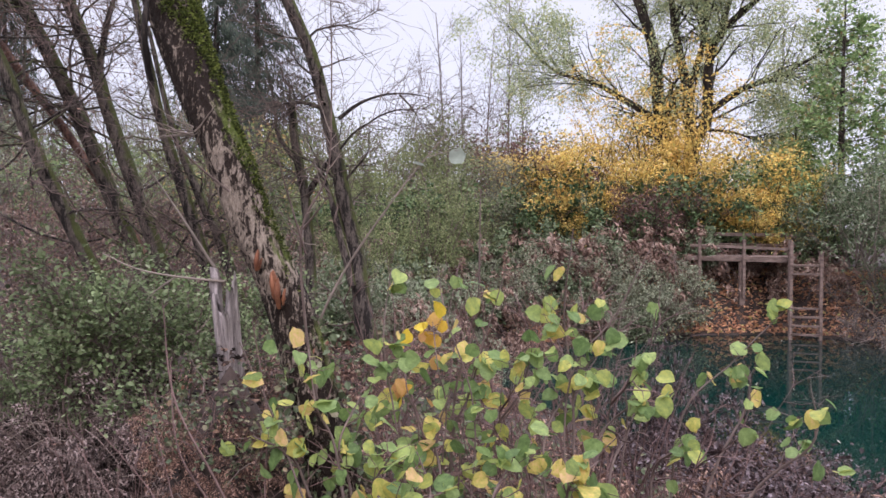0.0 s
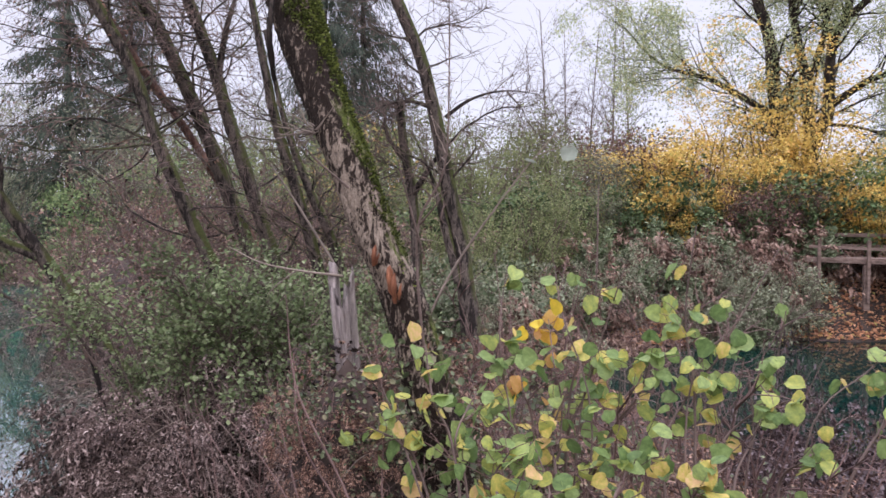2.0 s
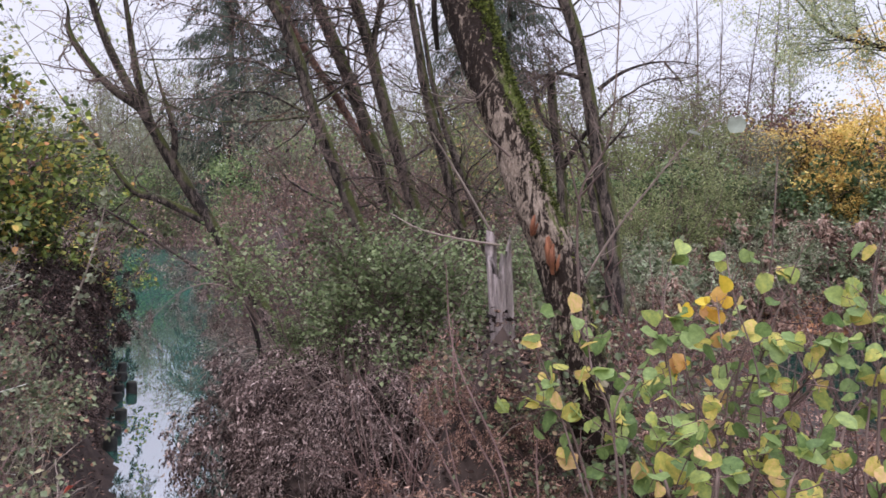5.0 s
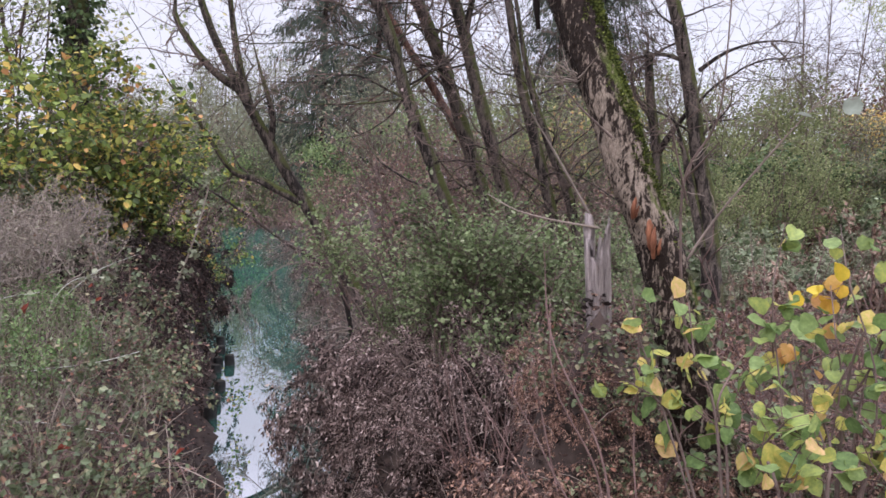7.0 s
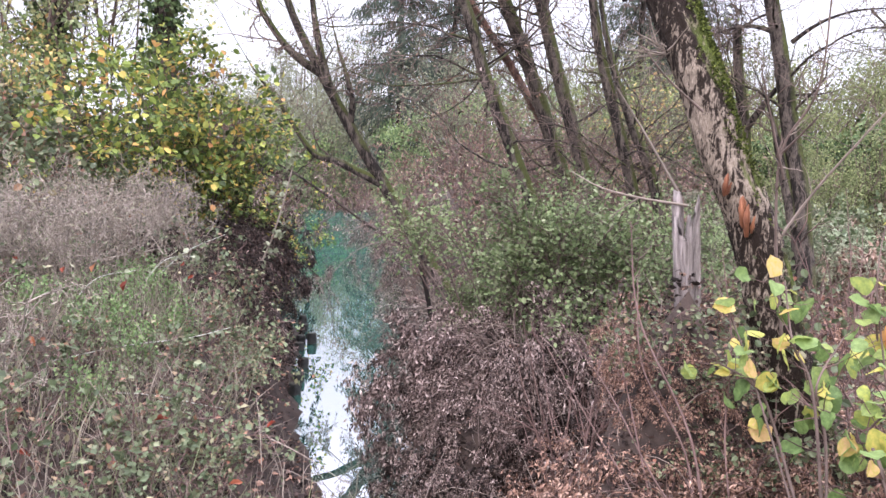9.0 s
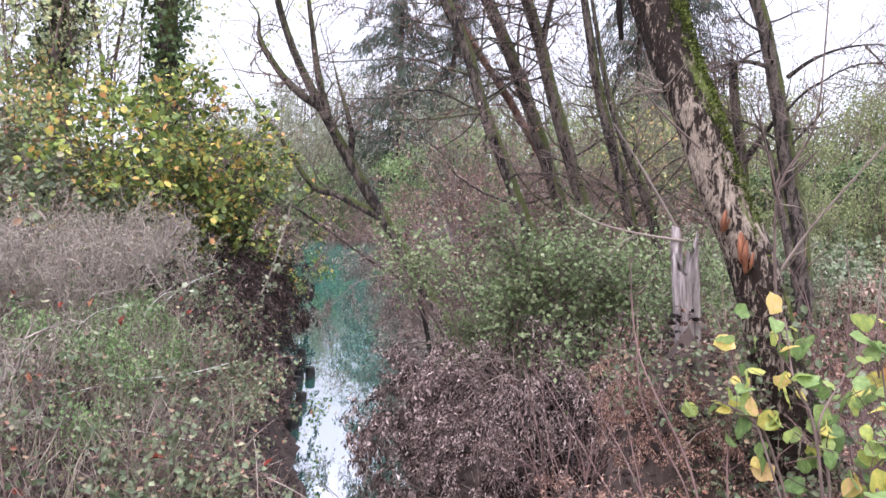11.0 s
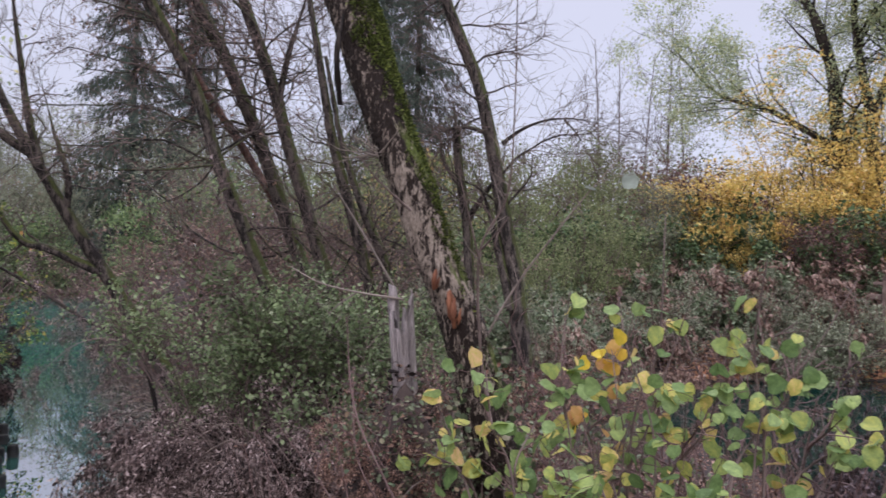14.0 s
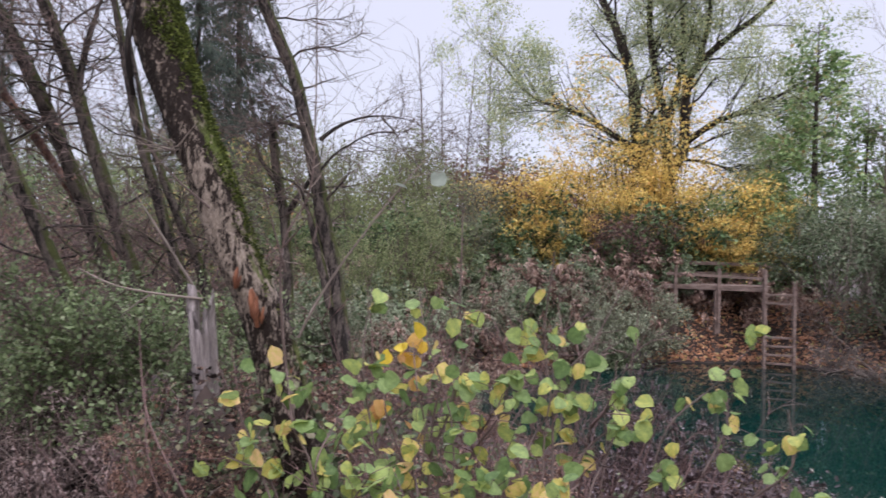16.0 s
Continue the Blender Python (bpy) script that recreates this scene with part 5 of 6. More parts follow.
def spruce(seed, label, height, spread):
    """A spruce: straight trunk, whorls of drooping boughs, hanging needle sprays."""
    gen = np.random.default_rng(seed)
    ob = thing("spruce_tree", label, "tree", (0, 0, 0), "spruces behind the pond")
    v, q = tubes([one([(0, 0, -0.2), (0, 0, 0.5 * height), (0, 0, height)], [0.22, 0.15, 0.02], 20)], 8)
    part("trunk", mesh_of("trunk", v, q), M_BARK_DARK, ob)
    n = 420
    u = np.sort(gen.uniform(0.06, 0.99, n))
    ang = gen.uniform(0, 2 * np.pi, n)
    reach = spread * (1 - u) ** 0.7 * gen.uniform(0.65, 1.15, n) + 0.15
    b1 = limbs(gen, np.stack([0 * u, 0 * u, u * height], -1), np.stack([np.cos(ang), np.sin(ang), gen.uniform(-0.35, 0.1, n)], -1), reach, np.full(n, 0.018), 7, 0.07, -0.35, 0.3)
    v, q = tubes([b1], 3)
    part("brushwood", mesh_of("brushwood", v, q), M_TWIG, ob)
    p, w = sites(gen, b1, 46000, 0.10, (0.08, 1.0))
    part("needle_mass", leaf_mesh(gen, "needle_mass", p, 0.24, SPRAY, w * 0.8, 0.75, 0.4, 0.5), L_SPRUCE, ob)
    return ob


sp = spruce(81, "tall dark spruce with drooping needle boughs", 19, 4.6)
plant(sp, spots([(-33.4, 33, 0.7, 1.0), (-16.3, 30, 0.6, 0.95), (-13.5, 33, 0.72, 1.0), (-29.5, 37, 0.6, 0.9)]), 18)


# ---- the big willow and the yellow shrubbery at its foot ----
WILLOW_LEAF = (SLIM[0] * np.array([1.7, 1, 1]), SLIM[1])


def big_willow():
    gen = np.random.default_rng(91)
    base = np.array([6.85, 21.95, 0.9])
    ob = thing("willow_tree", "large dark-trunked willow with thin pale leaves", "tree", base)
    stems_ = [([(6.85, 21.95, 0.8), (6.73, 21.99, 3.1), (6.57, 22.05, 4.24), (6.24, 22.14, 5.39), (6.03, 22.20, 7.37), (5.57, 22.32, 8.88), (4.91, 22.47, 10.40), (4.3, 22.5, 13)], [0.34, 0.27, 0.24, 0.2, 0.16, 0.12, 0.08]),
              ([(6.9, 21.95, 3.3), (7.02, 21.91, 4.24), (6.96, 21.92, 5.86), (6.67, 22.02, 7.51), (6.49, 22.07, 9.15), (6.6, 22, 12.5)], [0.22, 0.2, 0.16, 0.12, 0.09, 0.05]),
              ([(6.95, 21.9, 3.6), (7.16, 21.86, 4.72), (7.44, 21.77, 5.36), (7.56, 21.72, 7.30), (8.47, 21.39, 8.36), (9.60, 20.90, 9.35), (10.8, 20.5, 11.5)], [0.22, 0.19, 0.18, 0.14, 0.1, 0.07, 0.03]),
              ([(6.3, 22.1, 5.2), (5.46, 22.35, 5.81), (4.50, 22.56, 6.41), (3.18, 22.78, 6.93), (2.0, 22.8, 8.2)], [0.13, 0.11, 0.08, 0.05, 0.02]),
              ([(7.37, 21.79, 5.4), (8.29, 21.46, 6.06), (9.24, 21.06, 6.41), (10.6, 20.8, 7.2)], [0.12, 0.1, 0.07, 0.03]),
              ([(7.5, 21.75, 7.0), (8.0, 21.5, 8.8), (8.0, 21.3, 11), (8.4, 21.1, 13)], [0.1, 0.08, 0.05, 0.03]),
              ([(7.45, 21.8, 5.0), (8.1, 21.6, 4.9), (8.9, 21.4, 4.6)], [0.06, 0.045, 0.02]),
              ([(7.0, 21.9, 6.2), (7.4, 21.8, 8.0), (7.2, 21.7, 10.5), (7.3, 21.6, 12.8)], [0.1, 0.08, 0.05, 0.03])]
    twigs = []
    for k, (line, r) in enumerate(stems_):
        arm = one(line, [0.88 * a for a in r], 30)
        v, q = tubes([(arm[0] - base, arm[1])], 10, 0.06, gen)
        part("trunk" if k == 0 else "limb", mesh_of("limb", v, q), M_BARK_DARK, ob)
        b1 = sprout(gen, arm, 26, (0.3, 1), (25, 60), (1.2, 3.0), 0.35, 0.012, 9, 0.12, 0.1, 0.3, 0.2)
        b2 = sprout(gen, b1, 130, (0.15, 1), (20, 60), (0.6, 1.7), 0.5, 0.006, 7, 0.14, -0.5)
        b3 = sprout(gen, b2, 360, (0.1, 1), (20, 50), (0.5, 1.1), 0.6, 0.004, 5, 0.12, -0.9)
        twigs += [b1, b2, b3]
    v, q = tubes([(a - base, b) for a, b in twigs], 3)
    part("branchwork", mesh_of("branchwork", v, q), M_BARK_DARK, ob)["kind"] = "stuff"
    ps, ws = zip(*[sites(gen, b, 13000, 0.14) for b in twigs[2::3]])
    part("foliage", leaf_mesh(gen, "foliage", np.concatenate(ps) - base, 0.09, WILLOW_LEAF, np.concatenate(ws), 0.8, 0.2), L_WILLOW, ob)["kind"] = "stuff"
    return ob


big_willow()
yel = shrub(92, "yellow_shrub", "shrub in full golden-yellow autumn leaf", 3.6, 2.6, 9, 40, 130, L_YELLOW, 6200, 0.09, LEAF2, M_BARK_DARK, 0.12, 0.0, fine=False, stem_r=0.03, group="golden shrubs by the willow", jitter=0.21, low=0.25, flat=1.0, bunch=24)
plant(yel, spots([(7.0, 19.3, 0.85), (8.6, 18.6, 0.5), (10.4, 20.0, 0.85), (13.6, 19.4, 0.78), (19.4, 20.2, 0.8), (22.6, 20.2, 0.85), (24.3, 20.4, 0.7), (12.2, 21.8, 1.0), (17.0, 21.6, 1.0), (21.5, 19.0, 0.55)]), 19)
under = shrub(98, "dark_shrub", "dark green shrub under the golden leaves", 1.7, 1.3, 14, 60, 260, L_IVY, 2600, 0.09, LEAF2, M_TWIG, 0.1, 0.0, fine=False, stem_r=0.012, group="dark shrubs in the hedge", low=0.05)
plant(under, spots([(8.2, 19.2, 1.3), (11.8, 19.2, 1.5), (15.4, 20.4, 1.7), (18.4, 20.0, 1.5), (21, 19.6, 1.3), (24.5, 19.6, 1.1), (13.4, 18.7, 1.1), (9.6, 20.6, 1.6), (17, 19, 1.2), (5.4, 18.5, 1.2), (3.0, 18.0, 1.1), (0.2, 17.6, 1.2), (-2.6, 17.2, 1.2), (-5.6, 17, 1.2), (-9, 16.5, 1.1), (-12, 16, 1.0)]), 38)


def cone_tree(seed, height, spread):
    """A narrow leafy tree: one trunk, rising side boughs that shorten upwards, clustered leaves."""
    gen = np.random.default_rng(seed)
    ob = thing("green_tree", "narrow conical leafy green tree on the far bank", "tree", (0, 0, 0), "green trees by the ladder")
    v, q = tubes([one([(0, 0, -0.2), (0.05, 0, 0.5 * height), (-0.05, 0, height)], [0.11, 0.07, 0.01], 20)], 8)
    part("trunk", mesh_of("trunk", v, q), M_BARK_ALDER, ob)
    n = 120
    u = np.sort(gen.uniform(0.08, 0.99, n))
    ang = gen.uniform(0, 2 * np.pi, n)
    reach = spread * (1 - u) ** 0.75 * gen.uniform(0.55, 1.25, n) + 0.2
    b1 = limbs(gen, np.stack([0 * u, 0 * u, u * height], -1), np.stack([np.cos(ang), np.sin(ang), gen.uniform(0.0, 0.6, n)], -1), reach, np.full(n, 0.014), 7, 0.10, 0.2, 0.3)
    b2 = sprout(gen, b1, 700, (0.2, 1), (25, 70), (0.3, 0.8), 0.5, 0.004, 5, 0.2, 0.0)
    v, q = tubes([b1, b2], 3)
    part("brushwood", mesh_of("brushwood", v, q), M_TWIG, ob)
    p, w = sites(gen, b2, 6800, 0.05, (0.1, 1.0))
    part("foliage", leaf_mesh(gen, "foliage", p, 0.12, LEAF2, w * 0.8, 0.4, 0.5), L_TREE_GREEN, ob)
    return ob


climb = shrub(99, "yellow_shrub", "tall sparse golden-leafed stems among willow limbs", 5.6, 1.7, 9, 50, 160, L_YELLOW, 2600, 0.09, LEAF2, M_BARK_DARK, 0.12, 0.3, fine=False, stem_r=0.025, group="golden shrubs by the willow", jitter=0.17, low=0.3, flat=1.0, bunch=18)
plant(climb, spots([(16.2, 21.3, 1.0), (13.6, 21.0, 0.85), (18.6, 21.2, 0.85), (10.6, 20.5, 0.7)]), 40)
gt = cone_tree(93, 7.0, 1.75)
# the last tree is out of view, added to darken the pond's reflection
plant(gt, spots([(27.4, 21.2, 1.0, 0.98), (30.4, 22.5, 0.7, 0.72), (24.6, 20.8, 0.62, 0.5), (39, 20, 1.0, 1.3)]), 20)
wb = shrub(94, "willow_bush", "dull green willow bush hanging over the water", 2.5, 1.9, 22, 130, 800, L_GREEN_DULL, 9000, 0.085, WILLOW_LEAF, M_TWIG_PALE, 0.12, 0.0, fine=False, stem_r=0.02, jitter=0.08, low=0.5, group="willow bushes by the ladder")
plant(wb, spots([(30.0, 17.8, 1.0), (33.2, 17.4, 1.1), (27.9, 19.4, 0.95), (36, 17, 1.2)]), 21)
roots = shrub(95, "bare_brushwood", "tangle of bare grey branches drooping to the water", 1.5, 1.5, 24, 100, 300, L_DEAD, 500, 0.06, STRAND, M_TWIG_PALE, 0.2, -1.6, fine=False, stem_r=0.012, group="bare brushwood on the far bank", low=0.05)
plant(roots, spots([(28.6, 17.3, 0.95), (30.7, 16.8, 1.0), (32.8, 16.4, 1.0), (27.4, 18.0, 0.8), (5.5, 15.0, 0.7), (9, 15.4, 0.8), (13, 15.9, 0.8), (7, 16.0, 0.9), (11, 16.3, 0.9), (3.5, 14.8, 0.6), (-3, 11.5, 0.7), (-7, 11.8, 0.7), (-30.5, 9.9, 0.75), (-31, 10.8, 0.8), (-32, 12.0, 0.8)]), 22)
soft = shrub(96, "pale_shrub", "soft pale grey-green shrub above the shore", 1.5, 1.1, 16, 70, 220, L_GREYGREEN, 3000, 0.085, WILLOW_LEAF, M_TWIG, 0.1, 0.1, fine=False, stem_r=0.01, group="pale shrubs on the far bank", low=0.1)
plant(soft, spots([(15.5, 16.2, 0.95), (14.4, 15.7, 0.8), (12.8, 15.5, 0.7), (16.6, 16.5, 0.9), (11.2, 15.3, 0.7), (17.2, 17.0, 0.8), (13.4, 16.3, 0.8), (11, 16.2, 0.85), (7, 15.6, 0.8), (4, 14.6, 0.8), (0, 13.6, 0.8), (-2.5, 10.5, 0.6), (2.5, 10.0, 0.5), (-6, 11.5, 0.7), (-10, 9.5, 0.6), (-13, 11, 0.7), (-5, 8.8, 0.45), (-1, 9.4, 0.4), (5.5, 14.8, 0.7)]), 23)
rust = dead_clump(53, "rust-brown dead bracken on the far bank", L_RUST, 0.75, 26, 2000, 0.095, "bracken on the far bank")
plant(rust, spots([(7, 16, 1.5), (11, 16.8, 1.6), (13.2, 17.2, 1.7), (15, 17.5, 1.7), (17, 17.8, 1.6), (3, 14.6, 1.4), (-1, 13.6, 1.3), (19.5, 19, 1.5), (-1.8, 10.2, 1.0), (-6.5, 9.4, 1.0), (-9, 11, 1.2), (-15, 11, 1.3), (22.8, 18.9, 1.3), (25.5, 18.6, 1.3), (6, 17, 1.6), (10, 17.8, 1.7), (-7.5, 13, 1.4), (1.8, 15.6, 1.6), (9, 15.2, 1.1), (4.6, 13.9, 1.0), (0.2, 12.6, 0.9), (-3.6, 9.2, 0.9)]), 24)
low_green = shrub(97, "low_shrub", "low green leafy shrub above the pond", 1.0, 0.9, 14, 70, 260, L_GREEN_DULL, 1800, 0.095, LEAF2, M_TWIG, 0.1, 0.0, fine=False, stem_r=0.008, group="low shrubs on the far bank", low=0.1)
plant(low_green, spots([(9.5, 15.8, 0.9), (12, 17.0, 1.0), (6.2, 15.3, 0.9), (2.2, 13.9, 0.9), (-1.4, 12.4, 0.9), (-5.6, 10.2, 0.8), (14.4, 15.6, 0.8), (18.4, 18.0, 0.9), (-9.6, 10.2, 0.9), (-8.2, 8.9, 0.7), (3.6, 15.8, 1.0), (8, 17.2, 1.1), (-3.4, 14, 1.0), (-12.6, 12.6, 1.0)]), 37)


# ---- the bathing deck and its ladder ----
def bar(a, b, w, h):
    """A squared timber from a to b, slightly chamfered."""
    a, b = np.array(a, float), np.array(b, float)
    t = unit(b - a)
    up = np.array([0, 0, 1.0]) if abs(t[2]) < 0.8 else np.array([0, 1.0, 0])
    u = unit(np.cross(t, up))
    v = np.cross(u, t)
    c = 0.12
    prof = [(-1, -1 + c), (-1 + c, -1), (1 - c, -1), (1, -1 + c), (1, 1 - c), (1 - c, 1), (-1 + c, 1), (-1, 1 - c)]
    vs = [p + 0.5 * w * x * u + 0.5 * h * y * v for p in (a, b) for x, y in prof]
    quads = [(k, (k + 1) % 8, 8 + (k + 1) % 8, 8 + k) for k in range(8)]
    quads += [(0, 7, 4, 3), (0, 3, 2, 1), (7, 6, 5, 4), (8, 11, 12, 15), (8, 9, 10, 11), (15, 12, 13, 14)]
    return mesh_of("timber", vs, quads, smooth=False)


DK = np.array([7.12, 15.77, 0.0])
E1, E2 = unit(np.array([-1.68, 0.64, 0.0])), unit(np.array([0.64, 1.68, 0.0]))


def dk(along, back, z):
    """A place on the deck: along it from the ladder, back from its front edge, and height."""
    return tuple(along * E1 + back * E2 + np.array([0, 0, z]))


deck = thing("bathing_deck", "weathered wooden deck with railing above the water", "deck", DK)
for k in range(9):
    part("board", bar(dk(-0.12, 0.08 + 0.145 * k, 1.60), dk(2.0, 0.08 + 0.145 * k, 1.60), 0.13, 0.035), M_DECK, deck)
part("beam", bar(dk(-0.08, 0.02, 1.54), dk(2.0, 0.02, 1.57), 0.06, 0.08), M_DECK, deck)
part("beam", bar(dk(-0.12, 1.25, 1.55), dk(2.0, 1.25, 1.57), 0.06, 0.13), M_DECK, deck)
for a in (0.0, 0.88, 1.76):
    part("post", bar(dk(a, -0.04, 0.75 if a else 0.3), dk(a, -0.04, 1.98), 0.06, 0.06), M_DECK, deck)
    part("post", bar(dk(a, 1.32, 0.6), dk(a, 1.32, 2.12), 0.06, 0.06), M_DECK, deck)
part("footing", bar(dk(0.92, 0.03, 0.6), dk(0.92, 0.03, 1.5), 0.11, 0.11), M_DECK, deck)
part("footing", bar(dk(1.8, 0.03, 0.6), dk(1.8, 0.03, 1.5), 0.13, 0.13), M_DECK, deck)
part("rail", bar(dk(-0.04, -0.04, 1.78), dk(1.95, -0.04, 1.85), 0.045, 0.055), M_DECK, deck)
part("rail", bar(dk(-0.2, 1.32, 2.05), dk(1.95, 1.32, 2.09), 0.05, 0.08), M_DECK, deck)
part("rail", bar(dk(-0.2, 1.32, 1.83), dk(1.95, 1.32, 1.85), 0.05, 0.07), M_DECK, deck)
ladder = thing("ladder", "wooden bathing ladder reaching down to the water", "ladder", DK)
part("stile", bar(dk(0.02, -0.62, -0.3), dk(-0.02, -0.08, 1.95), 0.06, 0.075), M_DECK, ladder)
part("stile", bar(dk(-0.52, -0.62, -0.3), dk(-0.57, -0.13, 1.74), 0.06, 0.07), M_DECK, ladder)
for k, z in enumerate((0.10, 0.27, 0.44, 0.61, 1.29, 1.46)):
    back = -0.62 + 0.54 * (z + 0.3) / 2.25
    part("tread", bar(dk(0.0, back, z), dk(-0.53, back, z), 0.11, 0.04), M_DECK, ladder)

# ---- wooden piles along the channel ----
def pile(seed, h=0.75, r=0.055):
    gen = np.random.default_rng(seed)
    ob = thing("wooden_pile", "short tarred black wooden pile in the water", "pile", (0, 0, 0), "piles along the channel")
    a = np.linspace(0, 2 * np.pi, 20, endpoint=False)
    prof = [(-0.65, 1.0), (0.0, 1.02), (h - 0.68, 1.0), (h - 0.655, 0.95), (h - 0.65, 0.88)]
    wob = 1 + 0.04 * gen.normal(size=20)
    rings = np.stack([np.stack([r * f * wob * np.cos(a), r * f * wob * np.sin(a), np.full(20, z)], -1) for z, f in prof])
    idx = np.arange(100).reshape(5, 20)
    nx = np.roll(idx, -1, 1)
    part("shaft", mesh_of("shaft", rings.reshape(-1, 3), np.stack([idx[:-1], nx[:-1], nx[1:], idx[1:]], -1).reshape(-1, 4)), M_PILE, ob)
    top = np.concatenate([rings[-1] + np.array([0, 0, 0.001]), [[0, 0, h - 0.645]]])
    part("cut_top", mesh_of("cut_top", top, None, [(k, (k + 1) % 20, 20) for k in range(20)]), M_PILE_TOP, ob, "paler worn cut end")
    return ob


PILES = [(-5.78, 6.79, 0.02), (-5.95, 6.80, -0.03), (-5.19, 5.93, 0.0), (-4.91, 5.53, -0.01), (-4.68, 5.20, 0.0), (-6.25, 7.2, -0.01), (-5.70, 6.47, -0.02)]
pl = pile(5)
pl.location = (-6.55, 7.55, 0.01)
for k, (x, y, h) in enumerate(PILES):
    copy_thing(pl, pose(x, y, h, 2, -1 + k % 3, 40 * k))


# ---- the bank across the channel: weeds, dry grass, shrubs ----
def across(x, y):
    return (x + 0.93 * y < 0.35) & (np.hypot(x, y) > 2.2)


g = np.random.default_rng(31)
p = on_ground(g, 150000, (-13, -1.6, -3, 13), across)
clump = np.sin(2.1 * p[:, 0] + 1.3 * p[:, 1]) + np.sin(1.1 * p[:, 0] - 2.3 * p[:, 1] + 1) + 0.8 * g.normal(size=len(p))
p = p[(clump > -0.6) & (from_shore(p[:, 0], p[:, 1], CHANNEL) > 0.75)]
tagged(part("dry_grass", leaf_mesh(g, "dry_grass", p, 0.23, BLADE, np.tile([[0.1, 0.0, 1.3]], (len(p), 1)), 0.0, 0.0, 0.45), L_GRASS), "pale dry grass and withered stalks", "grass", kind="stuff")
tall = on_ground(g, 26000, (-6.5, -1.2, 1.3, 6.0), lambda x, y: across(x, y) & (from_shore(x, y, CHANNEL) > 0.45))
tuft = np.sin(3.7 * tall[:, 0] + 2.3 * tall[:, 1]) + np.sin(2.9 * tall[:, 1] - 4.1 * tall[:, 0] + 2) + 0.7 * g.normal(size=len(tall))
tall = tall[tuft > 0.55]
tagged(part("dry_grass", leaf_mesh(g, "dry_grass", tall, 0.22, (BLADE[0] * np.array([0.9, 1, 1.6]), BLADE[1]), np.tile([[0.25, -0.15, 1.1]], (len(tall), 1)), 0.0, 0.0, 0.55), L_GRASS), "long bleached grass bending over the bank", "grass", kind="stuff")
weeds = shrub(44, "withered_weeds", "withered brown weed stalks with seed heads", 0.66, 0.35, 12, 40, 100, L_STRAW, 1100, 0.024, SLIM, M_TWIG_STRAW, 0.08, 0.2, fine=False, stem_r=0.003, thin=0.0016, group="weeds on the bank", low=0.4, category="weed")
gw = on_ground(np.random.default_rng(32), 220, (-9, -2.2, 1.6, 8), lambda x, y: across(x, y) & (from_shore(x, y, CHANNEL) > 1.3))[:46]
plant(weeds, [(a, b, s) for (a, b, _), s in zip(gw, np.random.default_rng(33).uniform(0.6, 1.2, 46))], 25)
pale_weeds = shrub(50, "withered_weeds", "pale dry grass-like weed stalks", 0.8, 0.5, 22, 70, 160, L_STRAW, 1400, 0.036, SLIM, M_TWIG_STRAW, 0.08, 0.1, fine=True, stem_r=0.0025, thin=0.0016, group="weeds on the bank", low=0.3, category="weed")
plant(pale_weeds, spots([(-52, 7.2, 1.1), (-54, 7.6, 1.2), (-56, 7.0, 1.1), (-58, 7.6, 1.2), (-51, 8.0, 1.2), (-55, 8.6, 1.3), (-53, 6.5, 1.0), (-57, 6.2, 1.0), (-50, 6.9, 0.9), (-59.5, 6.6, 1.1), (-61, 7.4, 1.2)]), 41)
nettle = shrub(45, "green_weed", "low green leafy weed among dry grass", 0.5, 0.35, 10, 40, 130, L_NETTLE, 800, 0.034, LEAF2, M_TWIG, 0.1, 0.2, stem_r=0.003, group="green weeds on the bank", low=0.3, fine=False, category="weed")
plant(nettle, spots([(-57.3, 5.0, 0.55), (-55.6, 4.8, 0.6), (-54, 5.0, 0.55), (-52, 5.1, 0.6), (-51.3, 4.5, 0.5), (-56.5, 4.6, 0.5), (-53.2, 5.6, 0.7), (-55.5, 5.9, 0.6), (-55, 4.2, 0.6), (-52.6, 6.3, 0.7), (-58, 3.8, 0.6), (-59, 7, 1.0), (-50.2, 4.6, 0.6), (-60.5, 5.4, 0.8)]), 26)
brl = shrub(46, "bramble_bush", "low bramble with dull green and reddish leaves", 0.55, 0.7, 12, 50, 200, L_BRAMBLE, 640, 0.046, LEAF2, M_TWIG_RED, 0.15, -0.8, stem_r=0.004, bunch=4, jitter=0.03, group="brambles on the bank", fine=False)
plant(brl, spots([(-48, 5.4, 0.8), (-47, 4.7, 0.7), (-50, 3.4, 0.7), (-55, 3.3, 0.7), (-60, 4.2, 0.8), (-49, 3.0, 0.5), (-53, 2.9, 0.6), (-58, 2.9, 0.6), (-48, 4.1, 0.5), (-50, 6.8, 1.0), (-56, 7.2, 1.1), (-61, 6, 1.0), (-47.5, 6.6, 0.9), (-62, 3.4, 0.8), (-46.3, 4.7, 0.35), (-47.2, 4.4, 0.4), (-52, 4.0, 0.6), (-56, 4.4, 0.7), (-49, 4.5, 0.6)]), 27)
# bank-face growth; copies around the spit hollow put its shade into the colour
hang = dead_clump(54, "dark brown dead growth on the bank, darkened for hollow shade", L_DARK_DEAD, 0.7, 36, 4200, 0.055, "dead growth on the bank", SHRED, M_BARK_DARK)
